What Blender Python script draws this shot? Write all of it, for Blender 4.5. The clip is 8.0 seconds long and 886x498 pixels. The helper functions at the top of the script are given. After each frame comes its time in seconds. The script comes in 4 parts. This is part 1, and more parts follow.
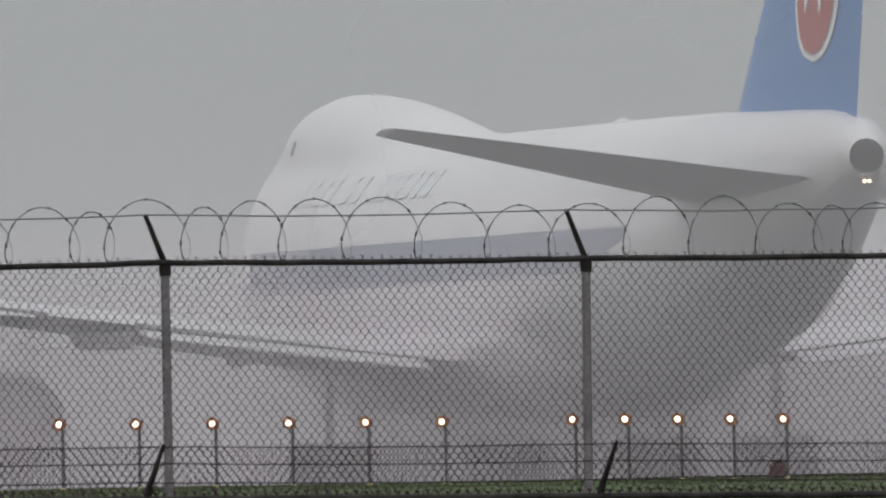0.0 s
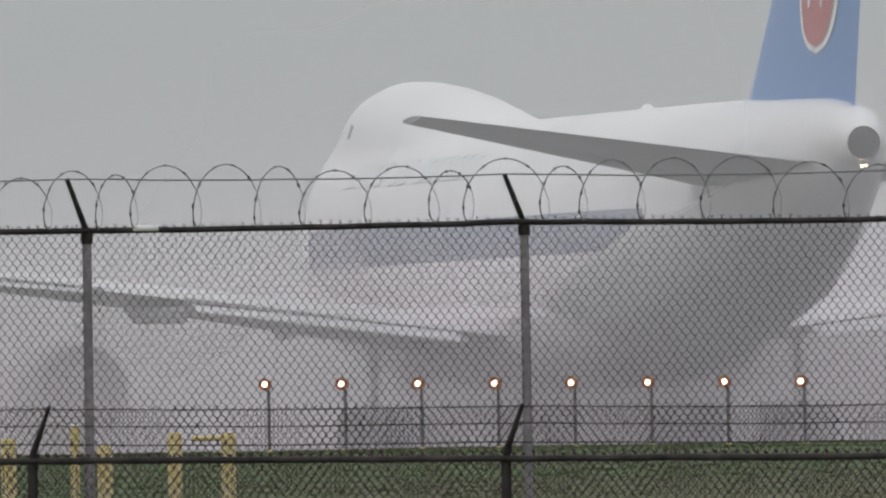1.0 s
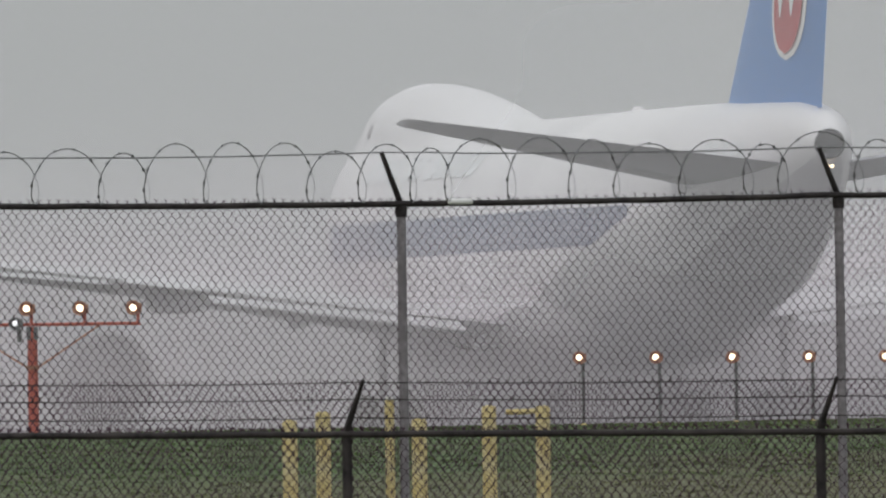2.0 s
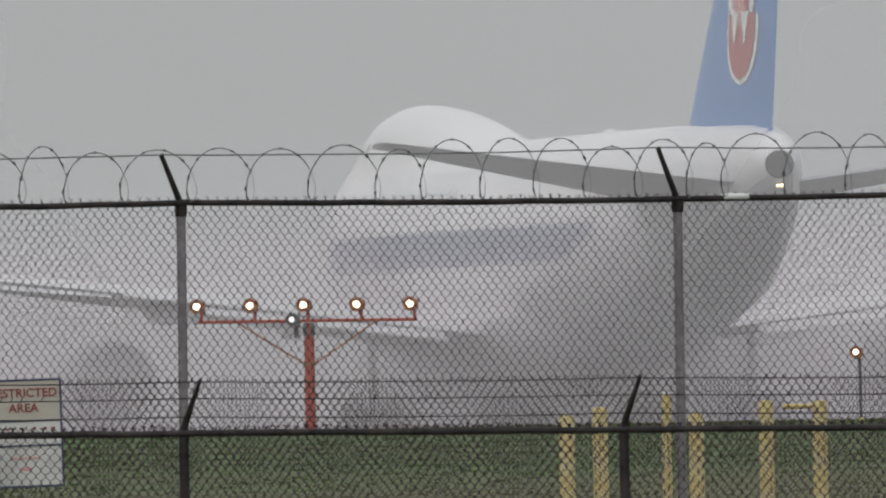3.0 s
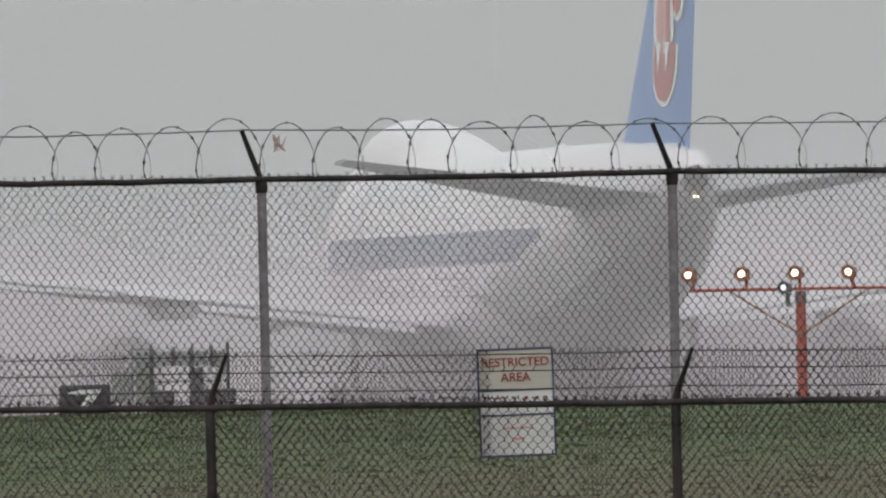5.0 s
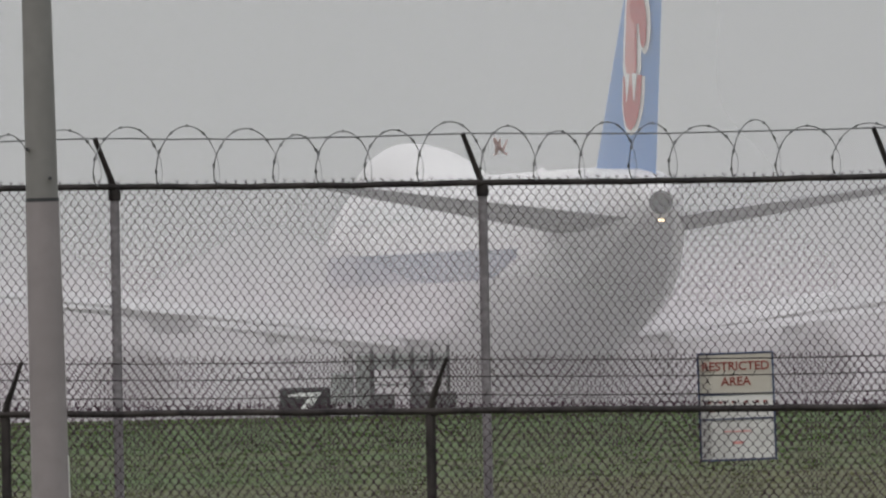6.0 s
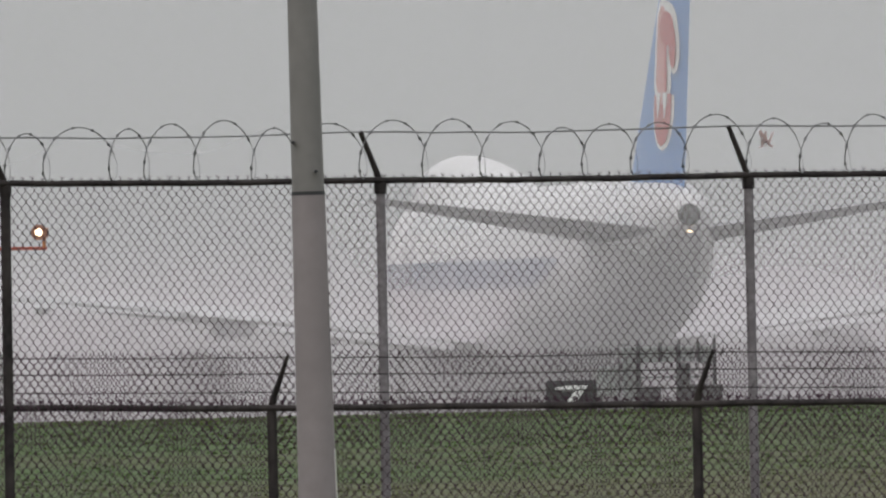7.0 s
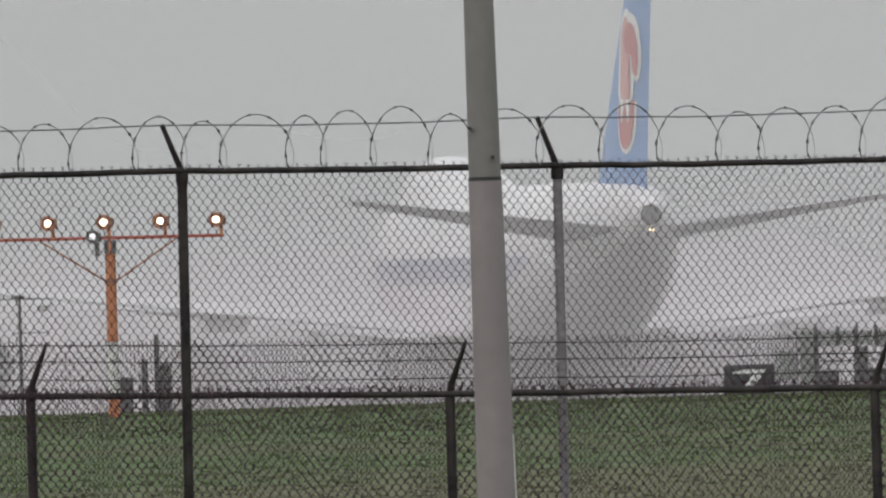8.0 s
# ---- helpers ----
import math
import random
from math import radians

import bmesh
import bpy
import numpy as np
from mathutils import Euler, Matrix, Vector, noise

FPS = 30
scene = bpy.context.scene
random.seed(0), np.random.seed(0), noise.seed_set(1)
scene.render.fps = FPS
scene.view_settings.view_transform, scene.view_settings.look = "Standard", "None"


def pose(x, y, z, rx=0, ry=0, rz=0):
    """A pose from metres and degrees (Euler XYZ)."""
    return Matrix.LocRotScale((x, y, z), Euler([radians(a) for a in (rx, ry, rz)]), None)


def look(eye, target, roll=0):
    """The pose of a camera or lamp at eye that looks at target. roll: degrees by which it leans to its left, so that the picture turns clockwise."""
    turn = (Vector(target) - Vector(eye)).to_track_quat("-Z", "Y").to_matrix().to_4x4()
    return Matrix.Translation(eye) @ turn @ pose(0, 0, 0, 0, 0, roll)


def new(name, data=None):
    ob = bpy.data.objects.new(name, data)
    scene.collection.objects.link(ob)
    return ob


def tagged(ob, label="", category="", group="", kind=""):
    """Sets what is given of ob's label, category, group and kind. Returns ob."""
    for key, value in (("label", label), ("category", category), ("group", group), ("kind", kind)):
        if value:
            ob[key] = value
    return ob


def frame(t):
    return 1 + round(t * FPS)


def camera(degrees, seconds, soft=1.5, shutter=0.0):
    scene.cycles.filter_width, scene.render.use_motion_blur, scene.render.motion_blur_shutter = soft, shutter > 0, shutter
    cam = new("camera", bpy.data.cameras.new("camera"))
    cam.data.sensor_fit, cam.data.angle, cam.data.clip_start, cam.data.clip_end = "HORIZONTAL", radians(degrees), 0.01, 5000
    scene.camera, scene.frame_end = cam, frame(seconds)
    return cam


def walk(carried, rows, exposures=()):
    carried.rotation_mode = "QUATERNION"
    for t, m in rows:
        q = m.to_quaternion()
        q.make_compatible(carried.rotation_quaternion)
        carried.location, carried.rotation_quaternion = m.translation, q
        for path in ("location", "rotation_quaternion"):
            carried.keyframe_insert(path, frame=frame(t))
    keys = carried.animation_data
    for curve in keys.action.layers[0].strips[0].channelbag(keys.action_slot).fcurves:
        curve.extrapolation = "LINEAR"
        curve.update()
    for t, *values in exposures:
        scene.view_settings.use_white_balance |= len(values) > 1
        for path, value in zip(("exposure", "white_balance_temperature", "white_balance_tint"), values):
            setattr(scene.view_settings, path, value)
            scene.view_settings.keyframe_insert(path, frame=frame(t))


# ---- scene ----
# ================= camera: a long lens on one spot, panned by hand =================
F = 45800.0                      # focal length in units of the angle table below
EYE = Vector((0.0, 0.0, 2.0))
HORIZON = -15.0
cam = camera(math.degrees(2 * math.atan(784 / F)), 8.0, soft=2.25)
# seconds, pan, tilt, roll in degrees
PAN = [
    (0.0, 1801.7, -395.6, -1.080), (0.5, 1493.8, -337.7, -1.152), (0.8, 1292.0, -319.4, -1.086),
    (1.0, 1165.0, -334.9, -1.008), (1.2, 1043.1, -357.0, -1.017), (2.3, 453.1, -284.2, -0.987),
    (2.5, 347.9, -294.6, -1.004), (3.0, 118.5, -298.1, -1.170), (3.5, 3.3, -259.0, -1.099),
    (4.0, -219.9, -297.5, -1.186), (4.5, -523.4, -292.8, -1.299), (4.7, -621.3, -257.6, -1.333),
    (5.8, -1063.5, -275.2, -1.251), (6.0, -1142.7, -276.2, -1.178), (6.5, -1408.8, -280.1, -1.241), (6.7, -1503.0, -279.6, -1.262),
    (7.0, -1613.7, -273.7, -1.293), (7.5, -1756.2, -246.6, -1.439), (8.0, -1927.9, -255.7, -1.627),
]


def spot(u, v, d):
    """The place at bearing u and drop v (angle table), d metres off."""
    a = u / F
    return Vector((d * math.sin(a), d * math.cos(a), EYE.z - (v - HORIZON) / F * d))


walk(cam, [(t, look(EYE, spot(p, q, 500.0), r)) for t, p, q, r in PAN],
     exposures=((0.0, -0.17, 6500, 10), (1.0, 0.0, 6500, 10), (2.5, 0.0, 6520, 10.5), (3.5, 0.04, 6550, 11), (4.0, 0.15, 6550, 11),
                (4.5, 0.12, 6550, 11), (6.5, 0.12, 6600, 13), (7.5, 0.12, 6600, 13), (8.0, 0.18, 6580, 12)))

# ================= world, sun =================
world = bpy.data.worlds.new("overcast")
scene.world = world
world.use_nodes = True
wt = world.node_tree
wt.nodes.clear()


def link(tree, a, b):
    tree.links.new(a, b)


w_out = wt.nodes.new("ShaderNodeOutputWorld")
w_bg = wt.nodes.new("ShaderNodeBackground")
w_sky = wt.nodes.new("ShaderNodeTexSky")
w_sky.sky_type = "NISHITA"
w_sky.sun_disc = False
w_sky.sun_elevation, w_sky.sun_rotation = radians(48), radians(215)
w_sky.air_density, w_sky.dust_density = 2.0, 6.0
w_tc = wt.nodes.new("ShaderNodeTexCoord")
w_sep = wt.nodes.new("ShaderNodeSeparateXYZ")
link(wt, w_tc.outputs["Generated"], w_sep.inputs[0])
w_ramp = wt.nodes.new("ShaderNodeMapRange")     # an overcast dome: three times brighter overhead than at the horizon
w_ramp.inputs[1].default_value, w_ramp.inputs[2].default_value = 0.0, 1.0
w_ramp.inputs[3].default_value, w_ramp.inputs[4].default_value = 1.0, 3.2
link(wt, w_sep.outputs[2], w_ramp.inputs[0])
w_cloud = wt.nodes.new("ShaderNodeTexNoise")
w_cloud.inputs["Scale"].default_value = 22.0
w_cloud.inputs["Detail"].default_value = 3.0
link(wt, w_tc.outputs["Generated"], w_cloud.inputs["Vector"])
w_cr = wt.nodes.new("ShaderNodeMapRange")
w_cr.inputs[3].default_value, w_cr.inputs[4].default_value = 0.93, 1.07
link(wt, w_cloud.outputs["Fac"], w_cr.inputs[0])
w_mul = wt.nodes.new("ShaderNodeMath")
w_mul.operation = "MULTIPLY"
link(wt, w_ramp.outputs[0], w_mul.inputs[0])
link(wt, w_cr.outputs[0], w_mul.inputs[1])
w_grey = wt.nodes.new("ShaderNodeVectorMath")
w_grey.operation = "SCALE"
w_grey.inputs[0].default_value = (4.02, 4.27, 4.32)
link(wt, w_mul.outputs[0], w_grey.inputs["Scale"])
w_mix = wt.nodes.new("ShaderNodeMixRGB")
w_mix.inputs[0].default_value = 0.06
link(wt, w_grey.outputs[0], w_mix.inputs[1])
link(wt, w_sky.outputs[0], w_mix.inputs[2])
link(wt, w_mix.outputs[0], w_bg.inputs["Color"])
w_bg.inputs["Strength"].default_value = 0.092
link(wt, w_bg.outputs[0], w_out.inputs[0])

sun = new("sun", bpy.data.lights.new("sun", "SUN"))
sun.data.energy, sun.data.angle, sun.data.color = 0.55, radians(60), (1.0, 0.97, 0.93)
sun.matrix_world = look((0, 0, 300), Vector((0, 0, 300)) + Vector((math.sin(radians(35)) * 0.67, math.cos(radians(35)) * 0.67, -0.74)))
scene.cycles.transparent_max_bounces = 16


# ================= materials =================
def material(name, base, rough=0.6, metal=0.0, grain=0.15, scale=8.0, big=0.0, bump=0.0, tint=None, spec=0.5, coords="Object"):
    """Base colour varied by a fine grain and by large stains, with a fine relief."""
    m = bpy.data.materials.new(name)
    m.use_nodes = True
    t = m.node_tree
    b = t.nodes["Principled BSDF"]
    b.inputs["Roughness"].default_value, b.inputs["Metallic"].default_value = rough, metal
    b.inputs["Specular IOR Level"].default_value = spec
    tc = t.nodes.new("ShaderNodeTexCoord")
    fine = t.nodes.new("ShaderNodeTexNoise")
    fine.inputs["Scale"].default_value, fine.inputs["Detail"].default_value = scale, 5.0
    link(t, tc.outputs[coords], fine.inputs["Vector"])
    rng = t.nodes.new("ShaderNodeMapRange")
    rng.inputs[1].default_value, rng.inputs[2].default_value = 0.25, 0.75
    rng.inputs[3].default_value, rng.inputs[4].default_value = 1 - grain, 1 + grain
    link(t, fine.outputs["Fac"], rng.inputs[0])
    sc = t.nodes.new("ShaderNodeVectorMath")
    sc.operation = "SCALE"
    sc.inputs[0].default_value = base
    link(t, rng.outputs[0], sc.inputs["Scale"])
    last = sc.outputs[0]
    if big:
        st = t.nodes.new("ShaderNodeTexNoise")
        st.inputs["Scale"].default_value, st.inputs["Detail"].default_value = big, 4.0
        link(t, tc.outputs[coords], st.inputs["Vector"])
        r2 = t.nodes.new("ShaderNodeMapRange")
        r2.inputs[1].default_value, r2.inputs[2].default_value = 0.42, 0.68
        link(t, st.outputs["Fac"], r2.inputs[0])
        mx = t.nodes.new("ShaderNodeMixRGB")
        mx.inputs[2].default_value = (*(tint or [c * 0.7 for c in base]), 1)
        link(t, r2.outputs[0], mx.inputs[0])
        link(t, last, mx.inputs[1])
        last = mx.outputs[0]
    link(t, last, b.inputs["Base Color"])
    if bump:
        bp = t.nodes.new("ShaderNodeBump")
        bp.inputs["Strength"].default_value = bump
        link(t, fine.outputs["Fac"], bp.inputs["Height"])
        link(t, bp.outputs[0], b.inputs["Normal"])
    return m


def glowing(name, colour, strength):
    m = bpy.data.materials.new(name)
    m.use_nodes = True
    b = m.node_tree.nodes["Principled BSDF"]
    b.inputs["Base Color"].default_value = (*colour, 1)
    b.inputs["Emission Color"].default_value = (*colour, 1)
    b.inputs["Emission Strength"].default_value = strength
    return m


def mist(name, amount, top=0.0, wide=0.0, scale=0.05):
    """A pale translucent sheet that imitates haze and spray, uneven in strength; with top, it thins out upwards and to
    the sides.
    """
    m = bpy.data.materials.new(name)
    m.use_nodes = True
    t = m.node_tree
    t.nodes.clear()
    out = t.nodes.new("ShaderNodeOutputMaterial")
    clear = t.nodes.new("ShaderNodeBsdfTransparent")
    dif = t.nodes.new("ShaderNodeBsdfDiffuse")
    tra = t.nodes.new("ShaderNodeBsdfTranslucent")
    for n in (dif, tra):
        n.inputs["Color"].default_value = (1.0, 0.885, 0.95, 1) if top else (0.985, 0.94, 0.97, 1)
    half = t.nodes.new("ShaderNodeMixShader")
    half.inputs[0].default_value = 0.5
    link(t, dif.outputs[0], half.inputs[1])
    link(t, tra.outputs[0], half.inputs[2])
    tc = t.nodes.new("ShaderNodeTexCoord")
    nz = t.nodes.new("ShaderNodeTexNoise")
    nz.inputs["Scale"].default_value, nz.inputs["Detail"].default_value = scale, 4.0
    link(t, tc.outputs["Object"], nz.inputs["Vector"])
    rng = t.nodes.new("ShaderNodeMapRange")
    rng.inputs[1].default_value, rng.inputs[2].default_value = 0.3, 0.7
    rng.inputs[3].default_value, rng.inputs[4].default_value = amount * (0.5 if top else 0.85), amount * (1.3 if top else 1.15)
    link(t, nz.outputs["Fac"], rng.inputs[0])
    last = rng.outputs[0]
    if top:
        sep = t.nodes.new("ShaderNodeSeparateXYZ")
        link(t, tc.outputs["Object"], sep.inputs[0])
        for axis, edge in ((2, top), (0, wide)):
            ab = t.nodes.new("ShaderNodeMath")
            ab.operation = "ABSOLUTE"
            link(t, sep.outputs[axis], ab.inputs[0])
            fall = t.nodes.new("ShaderNodeMapRange")
            fall.interpolation_type = "SMOOTHSTEP"
            fall.inputs[1].default_value, fall.inputs[2].default_value = 0.0 if axis == 2 else edge * 0.45, edge
            fall.inputs[3].default_value, fall.inputs[4].default_value = 1.0, 0.0
            link(t, ab.outputs[0], fall.inputs[0])
            mu = t.nodes.new("ShaderNodeMath")
            mu.operation = "MULTIPLY"
            link(t, last, mu.inputs[0])
            link(t, fall.outputs[0], mu.inputs[1])
            last = mu.outputs[0]
    mix = t.nodes.new("ShaderNodeMixShader")
    link(t, last, mix.inputs[0])
    link(t, clear.outputs[0], mix.inputs[1])
    link(t, half.outputs[0], mix.inputs[2])
    link(t, mix.outputs[0], out.inputs[0])
    return m


GRASS = material("wet_grass", (0.042, 0.077, 0.015), 0.95, grain=0.2, scale=1.2, big=0.10, tint=(0.056, 0.068, 0.022), bump=0.3, spec=0.2)
TUFT = material("grass_blades", (0.056, 0.102, 0.021), 0.9, grain=0.12, scale=3.0, big=0.16, tint=(0.076, 0.090, 0.030), spec=0.1)
tt = TUFT.node_tree
t_geo = tt.nodes.new("ShaderNodeNewGeometry")
t_hsv = tt.nodes.new("ShaderNodeHueSaturation")
t_rng = tt.nodes.new("ShaderNodeMapRange")
t_rng.inputs[3].default_value, t_rng.inputs[4].default_value = 0.92, 1.08
link(tt, t_geo.outputs["Random Per Island"], t_rng.inputs[0])
link(tt, t_rng.outputs[0], t_hsv.inputs["Value"])
t_bsdf = tt.nodes["Principled BSDF"]
link(tt, t_bsdf.inputs["Base Color"].links[0].from_socket, t_hsv.inputs["Color"])
link(tt, t_hsv.outputs[0], t_bsdf.inputs["Base Color"])


def dry_strip(m, colour):
    """The grass turns straw brown on the nearer part of the slope, with a ragged edge."""
    t = m.node_tree
    b = t.nodes["Principled BSDF"]
    tc = t.nodes.new("ShaderNodeTexCoord")
    sep = t.nodes.new("ShaderNodeSeparateXYZ")
    link(t, tc.outputs["Object"], sep.inputs[0])
    nz = t.nodes.new("ShaderNodeTexNoise")
    nz.inputs["Scale"].default_value, nz.inputs["Detail"].default_value = 0.12, 5.0
    link(t, tc.outputs["Object"], nz.inputs["Vector"])
    ad = t.nodes.new("ShaderNodeMath")
    ad.operation = "MULTIPLY_ADD"
    ad.inputs[1].default_value = 90.0
    link(t, nz.outputs["Fac"], ad.inputs[0])
    slant = t.nodes.new("ShaderNodeMath")
    slant.operation = "MULTIPLY_ADD"
    slant.inputs[1].default_value = -1.6
    link(t, sep.outputs[0], slant.inputs[0])
    link(t, sep.outputs[1], slant.inputs[2])
    link(t, slant.outputs[0], ad.inputs[2])
    fall = t.nodes.new("ShaderNodeMapRange")
    fall.inputs[1].default_value, fall.inputs[2].default_value = 333.0, 366.0
    fall.inputs[3].default_value, fall.inputs[4].default_value = 0.65, 0.0
    link(t, ad.outputs[0], fall.inputs[0])
    mx = t.nodes.new("ShaderNodeMixRGB")
    mx.inputs[2].default_value = (*colour, 1)
    link(t, fall.outputs[0], mx.inputs[0])
    link(t, b.inputs["Base Color"].links[0].from_socket, mx.inputs[1])
    link(t, mx.outputs[0], b.inputs["Base Color"])


dry_strip(GRASS, (0.088, 0.076, 0.038))
dry_strip(TUFT, (0.120, 0.104, 0.056))
TARMAC = material("wet_concrete", (0.19, 0.187, 0.19), 0.3, grain=0.25, scale=0.8, big=0.02, bump=0.05)
# its paler patches stand in for rust and for wet shine on the rails
BLACK_COAT = material("black_coated_steel", (0.028, 0.024, 0.025), 0.8, grain=0.5, scale=22, big=5.0, tint=(0.055, 0.047, 0.046), spec=0.2)
GALV = material("weathered_galvanised_steel", (0.215, 0.197, 0.212), 0.7, 0.0, grain=0.35, scale=25, big=5.0, tint=(0.15, 0.136, 0.147), bump=0.1)
WIRE = material("dark_mesh_wire", (0.055, 0.029, 0.043), 0.85, grain=0.3, scale=12, spec=0.15)
RAZOR = material("razor_tape_steel", (0.13, 0.13, 0.135), 0.55, 0.3, grain=0.4, scale=20)
PAINT_RED = material("aviation_orange_red_paint", (0.37, 0.068, 0.045), 0.55, grain=0.2, scale=10, big=2.0, tint=(0.36, 0.06, 0.04))
PAINT_YELLOW = material("chipped_yellow_paint", (0.50, 0.37, 0.11), 0.7, grain=0.2, scale=14, big=3.5, tint=(0.50, 0.44, 0.26))
HOUSING = material("lamp_housing_rust_red", (0.27, 0.105, 0.06), 0.5, grain=0.3, scale=20)
POLE_UP = material("wet_weathered_pole", (0.215, 0.205, 0.20), 0.75, grain=0.15, scale=6, big=1.2, tint=(0.17, 0.163, 0.158), bump=0.2)
POLE_LOW = material("pale_grey_pole", (0.268, 0.236, 0.244), 0.8, grain=0.12, scale=6, big=0.9, tint=(0.233, 0.205, 0.211), bump=0.15)
WHITE = material("white_aircraft_paint", (0.73, 0.706, 0.725), 0.4, grain=0.03, scale=0.6, big=0.12, tint=(0.67, 0.647, 0.665))
# a greyer copy of the white, with the underside's shade put into it
BELLY = material("shaded_underside_white", (0.60, 0.572, 0.60), 0.55, grain=0.05, scale=0.8, big=0.15, tint=(0.535, 0.512, 0.535))
WING_GREY = material("wing_grey_paint", (0.272, 0.26, 0.28), 0.45, grain=0.06, scale=0.8, big=0.2)
FLAP_GREY = material("pale_flap_paint", (0.56, 0.54, 0.56), 0.55, grain=0.05, scale=0.8, big=0.2)
NACELLE = material("grey_nacelle_paint", (0.30, 0.29, 0.30), 0.5, grain=0.06, scale=0.8, big=0.3)
DARK_METAL = material("sooty_engine_metal", (0.05, 0.05, 0.055), 0.5, 0.4, grain=0.2, scale=3)
TYRE = material("tyre_rubber", (0.02, 0.02, 0.02), 0.85, grain=0.2, scale=6)
FIN_BLUE = material("fin_blue_paint", (0.03, 0.195, 0.54), 0.4, grain=0.03, scale=0.8, big=0.2, tint=(0.04, 0.21, 0.55))
DOOR_WHITE = material("door_white_paint", (0.72, 0.73, 0.745), 0.45, grain=0.03, scale=1.5)
LINE_BLUE = material("cheatline_blue_paint", (0.18, 0.205, 0.285), 0.45, grain=0.03, scale=0.8)
LOGO_RED = material("logo_red_paint", (0.46, 0.035, 0.04), 0.45, grain=0.04, scale=1.0)
LOGO_WHITE = material("logo_white_paint", (0.82, 0.82, 0.82), 0.45, grain=0.03, scale=1.0)
LETTER_GREY = material("faded_grey_lettering", (0.68, 0.69, 0.71), 0.5, grain=0.03)
SIGN_WHITE = material("sign_white_enamel", (0.72, 0.71, 0.70), 0.5, grain=0.06, scale=6, big=2.0, tint=(0.52, 0.51, 0.50))
SIGN_BEIGE = material("yellowed_enamel", (0.52, 0.485, 0.43), 0.55, grain=0.08, scale=6, big=2.5, tint=(0.46, 0.42, 0.37))
SIGN_BLUE = material("sign_blue_border", (0.042, 0.055, 0.11), 0.5, grain=0.1)
SIGN_RED = material("sign_red_lettering", (0.27, 0.055, 0.045), 0.5, grain=0.1)
MARKER_BLACK = material("marker_black_face", (0.03, 0.03, 0.032), 0.5, grain=0.15)
DULL_RED = material("dull_maroon_paint", (0.11, 0.045, 0.05), 0.6, grain=0.2, scale=8)
FAR_GREY = material("far_equipment_grey", (0.10, 0.097, 0.102), 0.65, grain=0.2, scale=3)
SCREEN = material("weathered_pale_screen", (0.34, 0.345, 0.35), 0.7, grain=0.15, scale=5, big=1.5)
SCRAP = material("faded_pink_plastic", (0.50, 0.37, 0.36), 0.6, grain=0.2, scale=20)
PETAL_PINK = material("faded_pink_paint", (0.66, 0.27, 0.26), 0.5, grain=0.05, scale=1.0)
MAST_ORANGE = material("faded_orange_paint", (0.50, 0.17, 0.05), 0.6, grain=0.25, scale=10, big=2.0, tint=(0.42, 0.12, 0.05))
LENS_LIT = glowing("lit_lamp_lens", (1.0, 0.84, 0.60), 4.0)
LENS_DIM = glowing("small_white_lens", (0.95, 0.95, 1.0), 0.8)
TAIL_LAMP = glowing("tail_light_lens", (1.0, 0.78, 0.5), 2.5)


# ================= building helpers =================
def to_mesh(name, bm, mat, smooth=False):
    me = bpy.data.meshes.new(name)
    bmesh.ops.recalc_face_normals(bm, faces=bm.faces)
    bm.to_mesh(me)
    bm.free()
    me.materials.append(mat)
    if smooth:
        me.shade_smooth()
        me.set_sharp_from_angle(angle=radians(48))
    return me


def part(name, bm, mat, parent, label="", smooth=False):
    me = bm if isinstance(bm, bpy.types.Mesh) else to_mesh(name, bm, mat, smooth)
    ob = new(name, me)
    ob.parent = parent
    if label:
        tagged(ob, label)
    return ob


def thing(name, m, label, category, group="", kind=""):
    ob = new(name)
    ob.empty_display_size = 0.2
    ob.matrix_world = m
    return tagged(ob, label, category, group, kind)


def tube(bm, a, b, r0, r1=None, n=10):
    """A capped round bar from a to b."""
    a, b = Vector(a), Vector(b)
    r1 = r0 if r1 is None else r1
    q = (b - a).to_track_quat("Z", "Y").to_matrix()
    rings = []
    for p, r in ((a, r0), (b, r1)):
        rings.append([bm.verts.new(p + q @ Vector((r * math.cos(2 * math.pi * k / n), r * math.sin(2 * math.pi * k / n), 0))) for k in range(n)])
    for k in range(n):
        bm.faces.new((rings[0][k], rings[0][(k + 1) % n], rings[1][(k + 1) % n], rings[1][k]))
    bm.faces.new(rings[0][::-1])
    bm.faces.new(rings[1])
    return bm


def box(bm, c, s, bevel=0.0, m=None):
    geo = bmesh.ops.create_cube(bm, size=1.0)
    vs = geo["verts"]
    bmesh.ops.scale(bm, vec=s, verts=vs)
    if bevel:
        es = list({e for v in vs for e in v.link_edges})
        vs = bmesh.ops.bevel(bm, geom=es, offset=bevel, segments=1, affect="EDGES")["verts"]
    bmesh.ops.transform(bm, matrix=Matrix.Translation(c) @ (m or Matrix()), verts=list(set(vs)))
    return bm


def lathe(bm, prof, m=None, n=20):
    """Rings of (height, radius) turned round z."""
    m = m or Matrix()
    rings = [[bm.verts.new(m @ Vector((r * math.cos(2 * math.pi * k / n), r * math.sin(2 * math.pi * k / n), h))) for k in range(n)] for h, r in prof]
    for a, b in zip(rings, rings[1:]):
        for k in range(n):
            bm.faces.new((a[k], a[(k + 1) % n], b[(k + 1) % n], b[k]))
    bm.faces.new(rings[0][::-1])
    bm.faces.new(rings[-1])
    return bm


